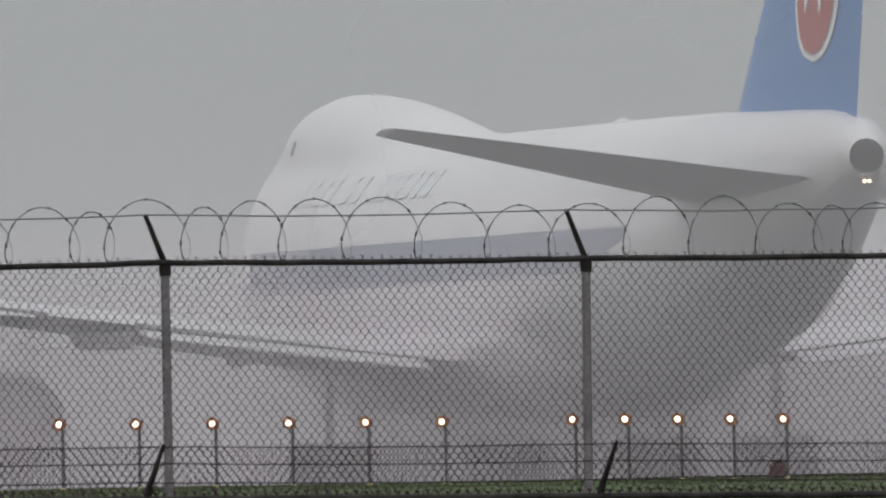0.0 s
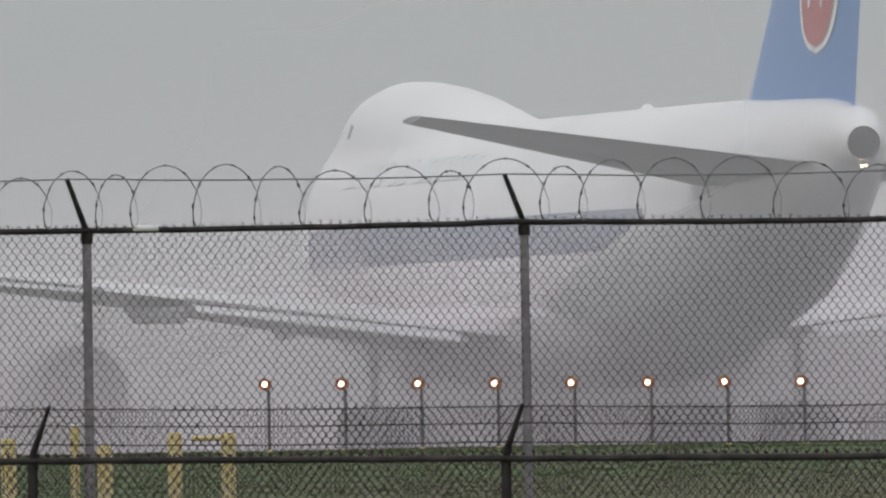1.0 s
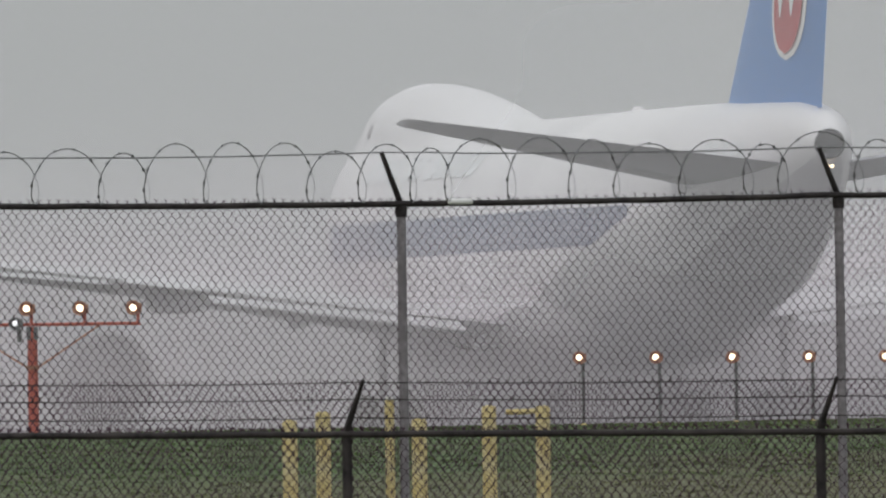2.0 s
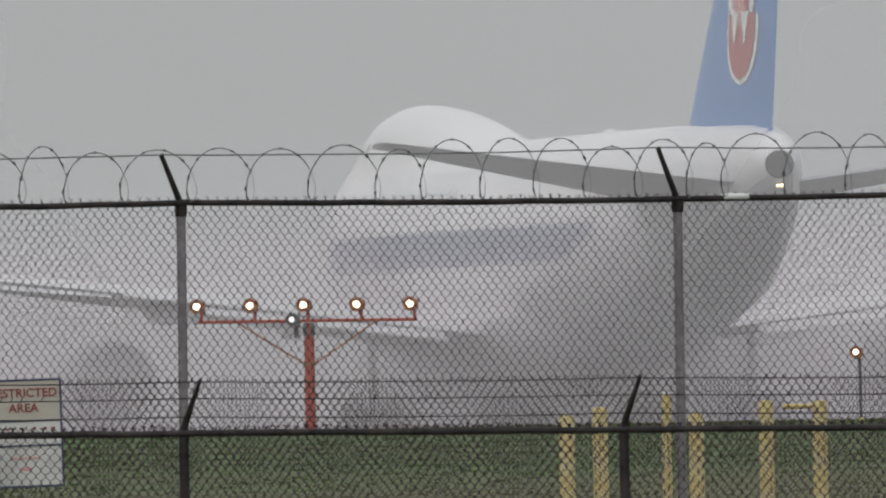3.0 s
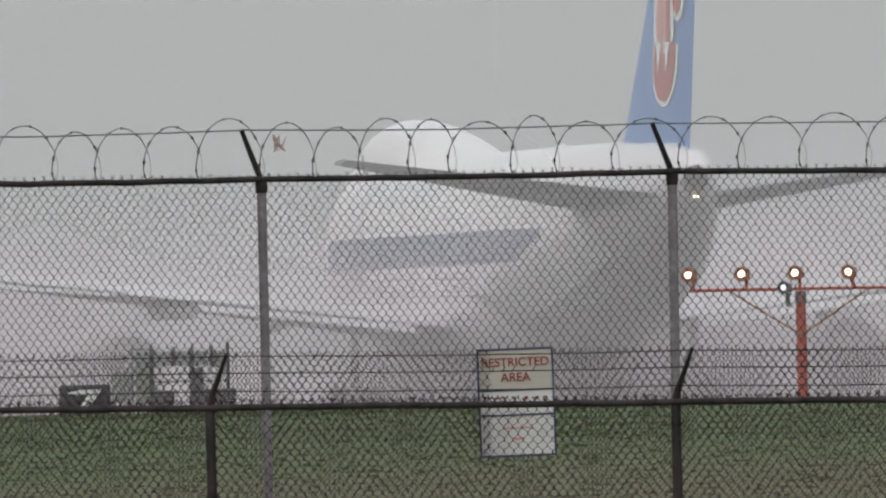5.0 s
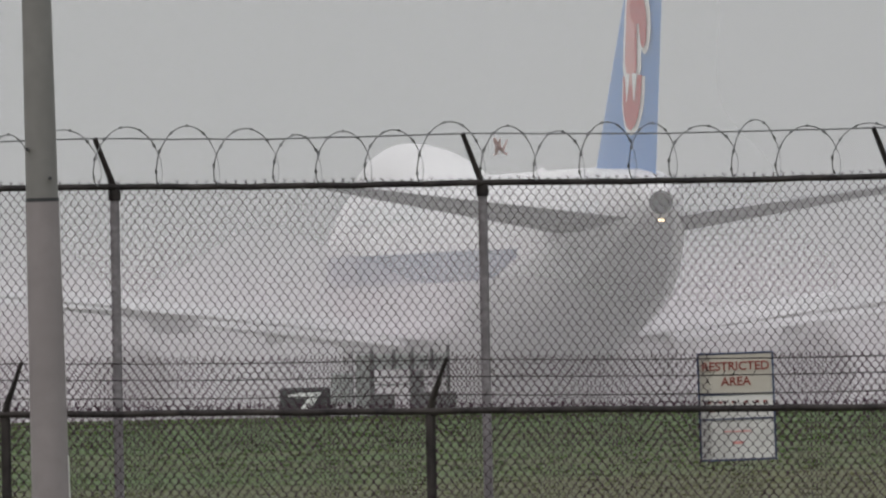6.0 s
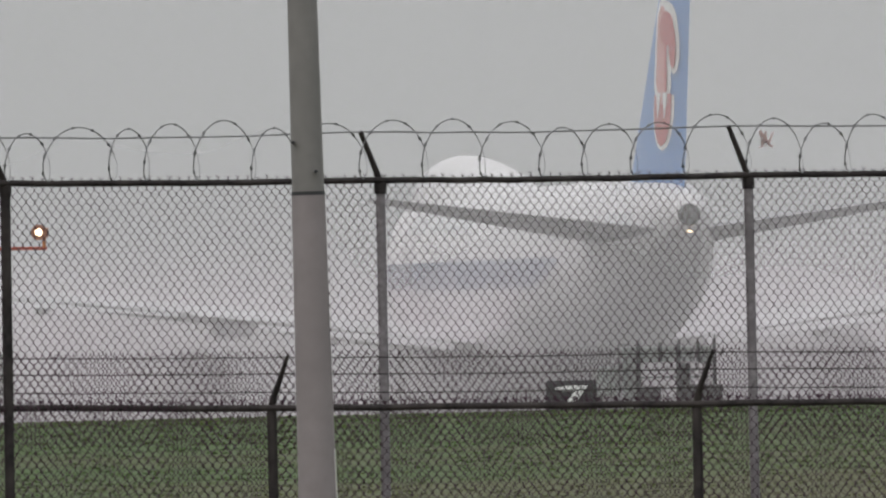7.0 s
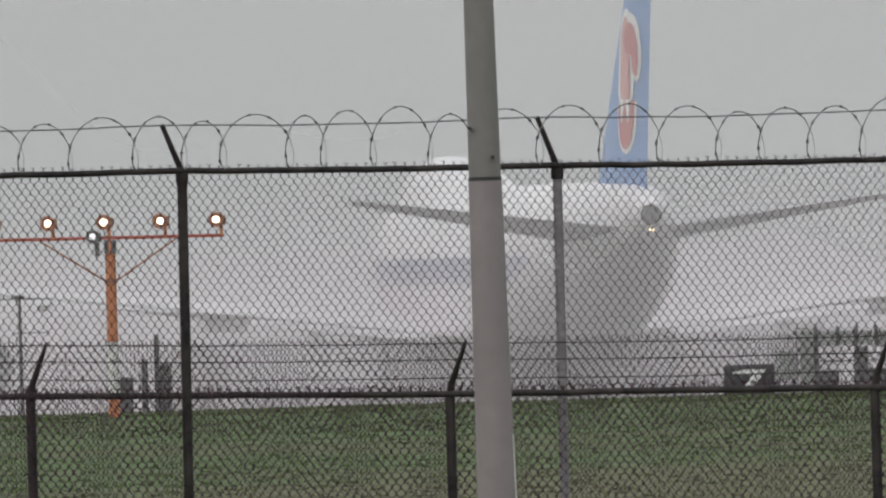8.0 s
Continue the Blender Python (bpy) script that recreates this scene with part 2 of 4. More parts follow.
def sweep(points, r, n=4, closed_ends=True):
    """Vertices and faces of a thin wire along the points."""
    pts = [Vector(p) for p in points]
    rs = r if isinstance(r, list) else [r] * len(pts)
    vs, fs = [], []
    for i, p in enumerate(pts):
        d = (pts[min(i + 1, len(pts) - 1)] - pts[max(i - 1, 0)]).normalized()
        s = d.cross(Vector((0.13, 0.98, 0.11))).normalized()
        u = d.cross(s)
        for k in range(n):
            a = 2 * math.pi * k / n
            vs.append(p + (s * math.cos(a) + u * math.sin(a)) * rs[i])
    for i in range(len(pts) - 1):
        for k in range(n):
            j = (k + 1) % n
            fs.append((i * n + k, i * n + j, (i + 1) * n + j, (i + 1) * n + k))
    return vs, fs


def wires(name, runs, r, mat, n=4):
    V, FC = [], []
    for pts in runs:
        vs, fs = sweep(pts, r, n)
        o = len(V)
        V += vs
        FC += [tuple(i + o for i in f) for f in fs]
    me = bpy.data.meshes.new(name)
    me.from_pydata(V, [], FC)
    me.materials.append(mat)
    return me


def letters(text, size, mat, depth=0.004, bold=0.0):
    cu = bpy.data.curves.new("lettering", "FONT")
    cu.body, cu.size, cu.extrude, cu.align_x, cu.align_y = text, size, depth, "CENTER", "CENTER"
    cu.offset = bold
    ob = new("lettering_source", cu)
    me = bpy.data.meshes.new_from_object(ob.evaluated_get(bpy.context.evaluated_depsgraph_get()))
    bpy.data.objects.remove(ob)
    me.materials.clear()
    me.materials.append(mat)
    return me


# ================= ground =================
def smooth(a, b, x):
    x = min(max((x - a) / (b - a), 0), 1)
    return x * x * (3 - 2 * x)


PROFILE = ((0, 0.0), (170, 0.0), (200, 0.12), (300, 1.05), (362, 1.66), (418, 1.69), (450, 1.66), (560, 1.45), (700, 1.10), (800, 0.84), (950, 0.53), (1600, -0.4), (5000, -0.8))


def ground_z(x, y):
    d = math.hypot(x, y)
    if y < 0:
        return 0.0
    for (d0, z0), (d1, z1) in zip(PROFILE, PROFILE[1:]):
        if d <= d1:
            z = z0 + (z1 - z0) * (d - d0) / (d1 - d0)
            break
    else:
        z = -0.8
    if 205 < d < 520:
        z += 0.035 * noise.noise((x * 0.05, y * 0.02, 3.0)) * smooth(205, 240, d) * smooth(520, 480, d)
    return z


def build_ground():
    V, FC = [], []
    ds = [0.001, 40, 90, 130, 160, 175, 190] + [200 + 6 * i for i in range(52)] + [530, 560, 620, 700, 800, 900, 1000, 1300, 1600, 2200, 3000, 4500]
    az = [-180 + 12 * i for i in range(14)] + [-12 + 0.25 * i for i in range(97)] + [24 + 12 * i for i in range(14)]
    for d in ds:
        for a in az:
            x, y = d * math.sin(radians(a)), d * math.cos(radians(a))
            V.append((x, y, ground_z(x, y)))
    na = len(az)
    for i in range(len(ds) - 1):
        for k in range(na - 1):
            FC.append((i * na + k, i * na + k + 1, (i + 1) * na + k + 1, (i + 1) * na + k))
    me = bpy.data.meshes.new("ground")
    me.from_pydata(V, [], FC)
    me.materials.append(GRASS)
    me.shade_smooth()
    tagged(new("ground", me), "rough wet green airfield grass", "grass field", kind="structure")


build_ground()

def build_tufts():
    """Standing grass over the slope that the fences look on to."""
    rng = np.random.default_rng(21)
    n, blades = 15000, 5
    d = 235 + 200 * rng.random(n) ** 0.8
    a = (rng.random(n) - 0.5) * 7400 / F
    V = np.zeros((n, blades, 3, 3))
    for i in range(n):
        x, y = d[i] * math.sin(a[i]), d[i] * math.cos(a[i])
        z = ground_z(x, y) - 0.01
        clump = 0.5 + 0.5 * noise.noise((x * 0.35, y * 0.03, 9.0))
        for k in range(blades):
            bx, by = x + rng.normal(0, 0.08), y + rng.normal(0, 0.08)
            h = (0.016 + 0.032 * clump) * rng.uniform(0.5, 1.25)
            w = rng.uniform(0.02, 0.05)
            lx = rng.normal(0, 0.05)
            V[i, k] = ((bx - w, by, z), (bx + w, by + rng.normal(0, 0.02), z), (bx + lx, by + rng.normal(0, 0.04), z + h))
    q = np.arange(n * blades * 3).reshape(-1, 3)
    me = bpy.data.meshes.new("grass_tuft")
    me.from_pydata(V.reshape(-1, 3).tolist(), [], q.tolist())
    me.materials.append(TUFT)
    tagged(new("grass_tuft", me), "rough wet green and straw grass tufts", "grass", kind="stuff")


build_tufts()

HEAD = 0.1816              # the runway's bearing, left of straight ahead
X0, Y0, V0, ACC = 32.80, 586.92, 37.0, 2.0


def along(s, side=0.0):
    return X0 - s * math.sin(HEAD) + side * math.cos(HEAD), Y0 + s * math.cos(HEAD) + side * math.sin(HEAD)


def build_runway():
    V, FC = [], []
    st = [-130, -60, 0, 60, 120, 200, 300, 400, 600, 900, 1400]
    cross = [-34, -20, -10, 0, 10, 20, 34]
    for s in st:
        for c in cross:
            x, y = along(s, c)
            V.append((x, y, ground_z(x, y) + 0.05))
    n = len(cross)
    for i in range(len(st) - 1):
        for k in range(n - 1):
            FC.append((i * n + k, i * n + k + 1, (i + 1) * n + k + 1, (i + 1) * n + k))
    me = bpy.data.meshes.new("runway")
    me.from_pydata(V, [], FC)
    me.materials.append(TARMAC)
    tagged(new("runway", me), "wide wet pale concrete runway", "runway", kind="structure")


build_runway()


# ================= fences =================
def tall_d(u):
    return 190.6 + 0.00262 * u


def low_d(u):
    return 182.0 - 0.00155 * u


STRAND_Z = 3.905
RAIL_U = (-3760, -2386, -1722, -1071, -344, 535, 1309, 2054, 3560)
RAIL_Z = (3.59, 3.58, 3.556, 3.547, 3.55, 3.524, 3.549, 3.537, 3.53)


def tall_rail(u):
    """The top rail's height, varied from post to post to fit the camera's view."""
    return float(np.interp(u, RAIL_U, RAIL_Z))


def chain_link(name, us, dist, z_top, z_bottom, pitch, r, mat, lean=0.0):
    """Woven zigzag wires over a stretch of fence: each leans half a diamond to and fro and hooks into the next."""
    u0, u1 = us
    base = np.array(spot(u0, 0, dist(u0))), np.array(spot(u1, 0, dist(u1)))
    run = base[1][:2] - base[0][:2]
    length = float(np.hypot(*run))
    ex = run / length
    nw = int(length / (pitch / 2))
    step = pitch * 0.58
    bays = int((max(z_top(u0), z_top(u1)) - z_bottom) / step) + 1
    rows = 2 * bays
    rng = np.random.default_rng(7)
    V = np.zeros((nw, rows, 3, 3))
    jit = rng.normal(0, 0.0024, (nw + 1, bays, 2))
    for i in range(nw):
        k = np.arange(bays)
        side = (k + i) % 2
        col = i + side
        s = col * (pitch / 2) + jit[col, k, 0]
        zt = z_top(u0) + (z_top(u1) - z_top(u0)) * s / length
        z = zt - 0.012 - k * step + jit[col, k, 1] + 0.004 * np.sin(s * 1.7)
        dep = 0.012 * np.sin(s * 2.1) * np.sin(k * 0.09) + (side - 0.5) * 0.006
        full = np.zeros((rows, 3))
        for c, q in enumerate((s, dep + lean * (z - zt), z)):
            full[0::2, c] = q
            full[1::2, c] = q
        full[0::2, 2] += 0.21 * step
        full[1::2, 2] -= 0.21 * step
        full[0::2, 0] -= (side - 0.5) * 0.004
        full[1::2, 0] -= (side - 0.5) * 0.004
        uu = u0 + (u1 - u0) * full[:, 0] / length
        px = dist(uu) * np.sin(uu / F)
        py = dist(uu) * np.cos(uu / F) + full[:, 1]
        for c in range(3):
            t = 2 * math.pi * c / 3 + 0.5
            V[i, :, c, 0] = px + ex[0] * math.cos(t) * r
            V[i, :, c, 1] = py + ex[1] * math.cos(t) * r + math.sin(t) * r
            V[i, :, c, 2] = full[:, 2] + math.sin(t) * r * 0.6
    idx = np.arange(nw * rows * 3).reshape(nw, rows, 3)
    quads = []
    for c in range(3):
        d = (c + 1) % 3
        quads.append(np.stack([idx[:, :-1, c], idx[:, :-1, d], idx[:, 1:, d], idx[:, 1:, c]], -1).reshape(-1, 4))
    q = np.concatenate(quads)
    me = bpy.data.meshes.new(name)
    me.vertices.add(nw * rows * 3)
    me.vertices.foreach_set("co", V.reshape(-1))
    me.loops.add(q.size)
    me.loops.foreach_set("vertex_index", q.reshape(-1).astype(np.int32))
    me.polygons.add(len(q))
    me.polygons.foreach_set("loop_start", np.arange(0, q.size, 4, dtype=np.int32))
    me.update(calc_edges=True)
    me.materials.append(mat)
    return me


def along_fence(u, dist, z, off=0.0):
    p = spot(u, 0, dist(u) + off)
    return Vector((p.x, p.y, z))


# bearings of the posts, placed to fit the camera's view: the spans are uneven
TALL_POSTS = (3560, 2800, 2054, 1309, 535, -344, -1071, -1722, -2386, -3060, -3760)
LOW_POSTS = (3680, 2880, 2072, 1270, 432, -347, -1171, -1923, -2665, -3420, -4150)
TALL_BOT = 0.02
# bearings of the razor coil's feet on the rail, placed to fit the camera's view
COIL_FEET = [2470, 2358, 2240, 2125, 1996, 1880, 1756, 1632, 1518, 1414, 1346, 1210, 1152, 1034, 918, 836, 731, 621, 556, 467, 375, 288, 190, 87, 4, -112, -221,
             -325, -442, -545, -626, -732, -804, -892, -977, -1070, -1181, -1272, -1359, -1436, -1540, -1643, -1752, -1868, -1948, -2045, -2136, -2195, -2310,
             -2382, -2467, -2582, -2672]


def low_rail(u):
    # the low fence's slope and bend are set to fit the camera's view
    return 1.798 - 0.0000435 * (u - 1160) + 0.00005 * np.maximum(0.0, -1900.0 - u)


def build_tall_fence():
    f = thing("perimeter_fence", Matrix(), "tall grey chain-link airfield fence topped with a razor wire coil", "fence")
    rnd = random.Random(4)
    for i, u in enumerate(TALL_POSTS):
        foot, top = along_fence(u, tall_d, -0.2), along_fence(u, tall_d, tall_rail(u) - 0.03)
        foot.x -= 0.012 * (i % 3)
        dark = i == 8
        bm = tube(bmesh.new(), foot, top, 0.036 if dark else 0.034, n=12)
        post = part("post", bm, BLACK_COAT if dark else GALV, f, "dark painted steel corner post" if dark else "", smooth=True)
        bm = bmesh.new()
        lathe(bm, ((-0.07, 0.042), (-0.02, 0.046), (0.03, 0.044), (0.05, 0.03)), Matrix.Translation(top), 12)
        part("post_cap", bm, BLACK_COAT, post, smooth=True)
        tip = along_fence(u - 33, tall_d, STRAND_Z, -0.12)
        bm = tube(bmesh.new(), top + Vector((0, 0, 0.02)), tip, 0.024, 0.017, n=8)
        part("barbed_wire_arm", bm, BLACK_COAT, post)
    for u0, u1 in zip(TALL_POSTS, TALL_POSTS[1:]):
        n = 14
        pts = [along_fence(u0 + (u1 - u0) * k / n, tall_d, tall_rail(u0 + (u1 - u0) * k / n) - 0.010 * math.sin(math.pi * k / n) + rnd.uniform(-0.003, 0.003), -0.03) for k in range(n + 1)]
        part("top_rail", wires("top_rail", [pts], 0.023, BLACK_COAT, 8), None, f)
        n = 10
        pts = [along_fence(u0 - 33 + (u1 - u0) * k / n, tall_d, STRAND_Z - 0.02 * math.sin(math.pi * k / n) + rnd.uniform(-0.003, 0.003), -0.12) for k in range(n + 1)]
        part("top_strand", wires("top_strand", [pts], 0.0055, RAZOR, 4), None, f)
    me = chain_link("chain_link", (TALL_POSTS[0], TALL_POSTS[-1]), tall_d, lambda u: 3.562 - 0.0000095 * u, TALL_BOT, 0.0748, 0.0036, WIRE)
    tagged(part("chain_link", me, None, f, "woven steel diamond mesh"), kind="stuff")
    # added lower mesh strip behind the fence, its height fitted to the camera's view
    me = chain_link("rear_mesh", (TALL_POSTS[0], TALL_POSTS[-1]), lambda u: tall_d(u) + 0.25, lambda u: 2 + (low_rail(u) - 1.645) * tall_d(u) / low_d(u), 1.75, 0.0705, 0.0036, WIRE)
    tagged(part("rear_mesh", me, None, f, "added lower rear strip of diamond mesh"), kind="stuff")
    u = 637
    ends = [along_fence(u + k * 22, tall_d, tall_rail(u) + 0.004, -0.03) for k in (-1, 1)]
    part("rail_sleeve", tube(bmesh.new(), ends[0], ends[1], 0.027, n=10), SIGN_WHITE, f, "pale sleeve on the top rail", smooth=True)
    # twisted wire ends above the rail
    runs = []
    u = TALL_POSTS[0]
    while u > TALL_POSTS[-1]:
        a = along_fence(u, tall_d, tall_rail(u))
        h = rnd.uniform(0.03, 0.05)
        runs.append([a, a + Vector((0.012, 0, h * 0.6)), a + Vector((rnd.uniform(-0.012, 0.0), 0, h))])
        runs.append([a + Vector((0.018, 0, 0)), a + Vector((0.008, 0, h * 0.6)), a + Vector((rnd.uniform(0.015, 0.03), 0, h * 0.9))])
        u -= 17.3
    tagged(part("wire_end", wires("wire_end", runs, 0.0035, WIRE, 3), None, f), kind="stuff")
    # razor coil: loops of uneven pitch leaning along the fence
    pts, girth = [], []
    steps = 26
    feet = [TALL_POSTS[0]]
    while feet[-1] > COIL_FEET[0] + 150:
        feet.append(feet[-1] - rnd.choice((84, 98, 110, 122)))
    feet += COIL_FEET
    while feet[-1] > TALL_POSTS[-1]:
        feet.append(feet[-1] - rnd.choice((72, 90, 104, 115)))
    for u, after in zip(feet, feet[1:]):
        pitch = u - after
        size = 0.172 + 0.0004 * pitch + rnd.uniform(-0.02, 0.026)
        size *= (STRAND_Z + 0.01 - tall_rail(u)) / 0.39
        lean = max(pitch, 80) * 0.25 + rnd.uniform(-3, 4)
        for k in range(steps):
            a = 2 * math.pi * k / steps
            uu = u - pitch * k / steps + lean * math.sin(a) * rnd.uniform(0.97, 1.03)
            pts.append(along_fence(uu, tall_d, tall_rail(uu) + 0.012 + size * (1 - math.cos(a)), -0.12 + math.sin(a) * size))
            girth.append(0.0044 if a > 2.2 else 0.0044 - 0.0024 * math.sin(a * math.pi / 2.2))
    part("razor_coil", wires("razor_coil", [pts], girth, RAZOR, 4), None, f, "looped razor wire coil")
    bm = bmesh.new()
    for k in range(0, len(pts) - 1, 3):
        if girth[k] < 0.003:
            continue
        d = (pts[k + 1] - pts[k]).normalized()
        s = d.cross(Vector((0, 1, 0))).normalized()
        c = pts[k]
        q = [c + d * 0.032, c + s * 0.012, c - d * 0.032, c - s * 0.012]
        q += [p + Vector((0, 0.003, 0)) for p in q]
        vs = [bm.verts.new(p) for p in q]
        for fc in ((0, 1, 2, 3), (7, 6, 5, 4), (0, 4, 5, 1), (1, 5, 6, 2), (2, 6, 7, 3), (3, 7, 4, 0)):
            bm.faces.new([vs[i] for i in fc])
    tagged(part("razor_barb", bm, RAZOR, f), kind="stuff")
    return f


def build_low_fence():
    f = thing("boundary_fence", Matrix(), "low black chain-link fence with three barbed wire strands", "fence")
    rnd = random.Random(9)
    for u in LOW_POSTS:
        z = low_rail(u)
        foot, top = along_fence(u, low_d, -0.2), along_fence(u, low_d, z + 0.02)
        post = part("post", tube(bmesh.new(), foot, top, 0.036, n=12), BLACK_COAT, f, smooth=True)
        tip = along_fence(u + 31, low_d, z + 0.378, -0.16)
        mid = along_fence(u + 4, low_d, z + 0.08, -0.03)
        bm = tube(bmesh.new(), top - Vector((0, 0, 0.03)), mid, 0.034, 0.026, n=8)
        tube(bm, mid, tip, 0.024, 0.013, n=8)
        part("barbed_wire_arm", bm, BLACK_COAT, post)
    for u0, u1 in zip(LOW_POSTS, LOW_POSTS[1:]):
        n = 14
        pts = [along_fence(u0 + (u1 - u0) * k / n, low_d, low_rail(u0 + (u1 - u0) * k / n) + rnd.uniform(-0.003, 0.003), -0.03) for k in range(n + 1)]
        part("top_rail", wires("top_rail", [pts], 0.024, BLACK_COAT, 8), None, f)
        for h in (0.115, 0.245, 0.362):
            lean = h / 0.378
            pts = [along_fence(u0 + 30 * lean + (u1 - u0) * k / n, low_d, low_rail(u0 + (u1 - u0) * k / n) + h - 0.012 * math.sin(math.pi * k / n) + rnd.uniform(-0.002, 0.002), -0.16 * lean) for k in range(n + 1)]
            part("barbed_strand", wires("barbed_strand", [pts], 0.0045, BLACK_COAT, 4), None, f)
    me = chain_link("chain_link", (LOW_POSTS[0], LOW_POSTS[-1]), low_d, low_rail, 0.02, 0.0735, 0.0037, WIRE)
    tagged(part("chain_link", me, None, f, "woven black diamond mesh"), kind="stuff")
    runs = []
    barbs = []
    u = LOW_POSTS[0]
    while u > LOW_POSTS[-1]:
        a = along_fence(u, low_d, low_rail(u))
        h = rnd.uniform(0.04, 0.065)
        runs.append([a, a + Vector((0.012, 0, h * 0.6)), a + Vector((rnd.uniform(-0.012, 0.0), 0, h))])
        runs.append([a + Vector((0.02, 0, 0)), a + Vector((0.01, 0, h * 0.6)), a + Vector((rnd.uniform(0.015, 0.03), 0, h * 0.9))])
        for zz, uu in ((0.115, 9), (0.245, 19), (0.362, 29)):
            if rnd.random() < 0.28:
                b = along_fence(u + uu, low_d, low_rail(u) + zz, -0.16 * zz / 0.378)
                barbs.append([b + Vector((-0.012, 0, -0.018)), b, b + Vector((0.012, 0, 0.02))])
        u -= 17.9
    tagged(part("wire_barb", wires("wire_barb", barbs, 0.0042, BLACK_COAT, 3), None, f), kind="stuff")
    tagged(part("wire_end", wires("wire_end", runs, 0.0075, WIRE, 3), None, f), kind="stuff")
    return f


build_tall_fence()
build_low_fence()


# ================= pole before the fences =================
def build_pole():
    d = 168.0
    base = spot(-1842, 0, d)
    base.z = 0.0
    p = thing("utility_pole", Matrix.Translation(base), "weathered grey tapered utility pole, darker and wet above", "pole")
    lean = 0.0088

    def at(z):
        return Vector((-z * lean, 0, z))
    seam = 3.33
    bm = tube(bmesh.new(), at(-0.3), at(seam), 0.138, 0.1085, n=24)
    part("lower_section", bm, POLE_LOW, p, "paler dry lower section", smooth=True)
    part("seam_band", tube(bmesh.new(), at(seam - 0.012), at(seam + 0.012), 0.1095, n=24), DARK_METAL, p, "thin dark joint band", smooth=True)
    bm = tube(bmesh.new(), at(seam - 0.02), at(8.5), 0.105, 0.07, n=24)
    part("upper_section", bm, POLE_UP, p, "dark wet upper section", smooth=True)
    # added white strip, standing in for a pale chip on the edge
    part("edge_strip", box(bmesh.new(), at(1.42) + Vector((0.124, -0.02, 0)), (0.008, 0.03, 0.5), 0.003, pose(0, 0, 0, 0, -1.2, 0)), SIGN_WHITE, p, "short white strip along the pole edge")
    for dx, z in ((-0.085, 3.66), (0.06, 3.47), (0.02, 4.9)):
        bm = tube(bmesh.new(), at(z) + Vector((dx, -0.06, 0)), at(z) + Vector((dx, -0.125, 0)), 0.012, n=8)
        part("bolt", bm, DARK_METAL, p)
    return p


build_pole()


# ================= approach lights =================
def lamp_head(parent, c, s=1.0, lit=True, yaw=0.0):
    """A round floodlight on a short stem: housing with rim and a lens."""
    shell = HOUSING if lit else FAR_GREY
    m = Matrix.Translation(c) @ pose(0, 0, 0, 90, 0, yaw)
    bm = lathe(bmesh.new(), ((-0.16, 0.03), (-0.13, 0.06), (-0.06, 0.088), (-0.01, 0.098), (0.012, 0.1), (0.012, 0.046)), m @ Matrix.Scale(s, 4), 20)
    h = part("lamp_housing", bm, shell, parent, smooth=True)
    bm = lathe(bmesh.new(), ((0.0, 0.046), (0.014, 0.044), (0.028, 0.032), (0.033, 0.012)), m @ Matrix.Scale(s, 4), 20)
    part("lens", bm, LENS_LIT if lit else LENS_DIM, h, "lit warm white lens" if lit else "small lit white lens", smooth=True)
    bm = box(bmesh.new(), Vector(c) + Vector((0.085 * s, 0.1, -0.005)), (0.06 * s, 0.12, 0.13 * s), 0.01)
    part("terminal_box", bm, shell, h)


def build_single(u, v, d):
    top = spot(u, v, d)
    base = Vector((top.x + 0.06, top.y + 0.05, ground_z(top.x, top.y) - 0.05))
    g = thing("approach_light", Matrix.Translation(base), "lit round approach lamp on a thin grey post in grass", "approach light", "crossbar of approach lights")
    rel = top - base
    part("post", tube(bmesh.new(), (0, 0, 0), (0, 0, rel.z - 0.09), 0.026, n=10), FAR_GREY, g, smooth=True)
    bm = lathe(bmesh.new(), ((0, 0.05), (0.06, 0.05), (0.08, 0.03)), n=10)
    part("coupling", bm, PAINT_YELLOW, g)
    part("stem", tube(bmesh.new(), (0, 0, rel.z - 0.1), (0.0, 0.02, rel.z - 0.02), 0.018, n=8), HOUSING, g)
    lamp_head(g, rel)


for i in range(8):
    build_single(845 + 135.5 * i, -100.5 + 1.5 * i, 401)
for i in range(5):
    build_single(2024 + 93.4 * i, -90 + 1.6 * i, 403)


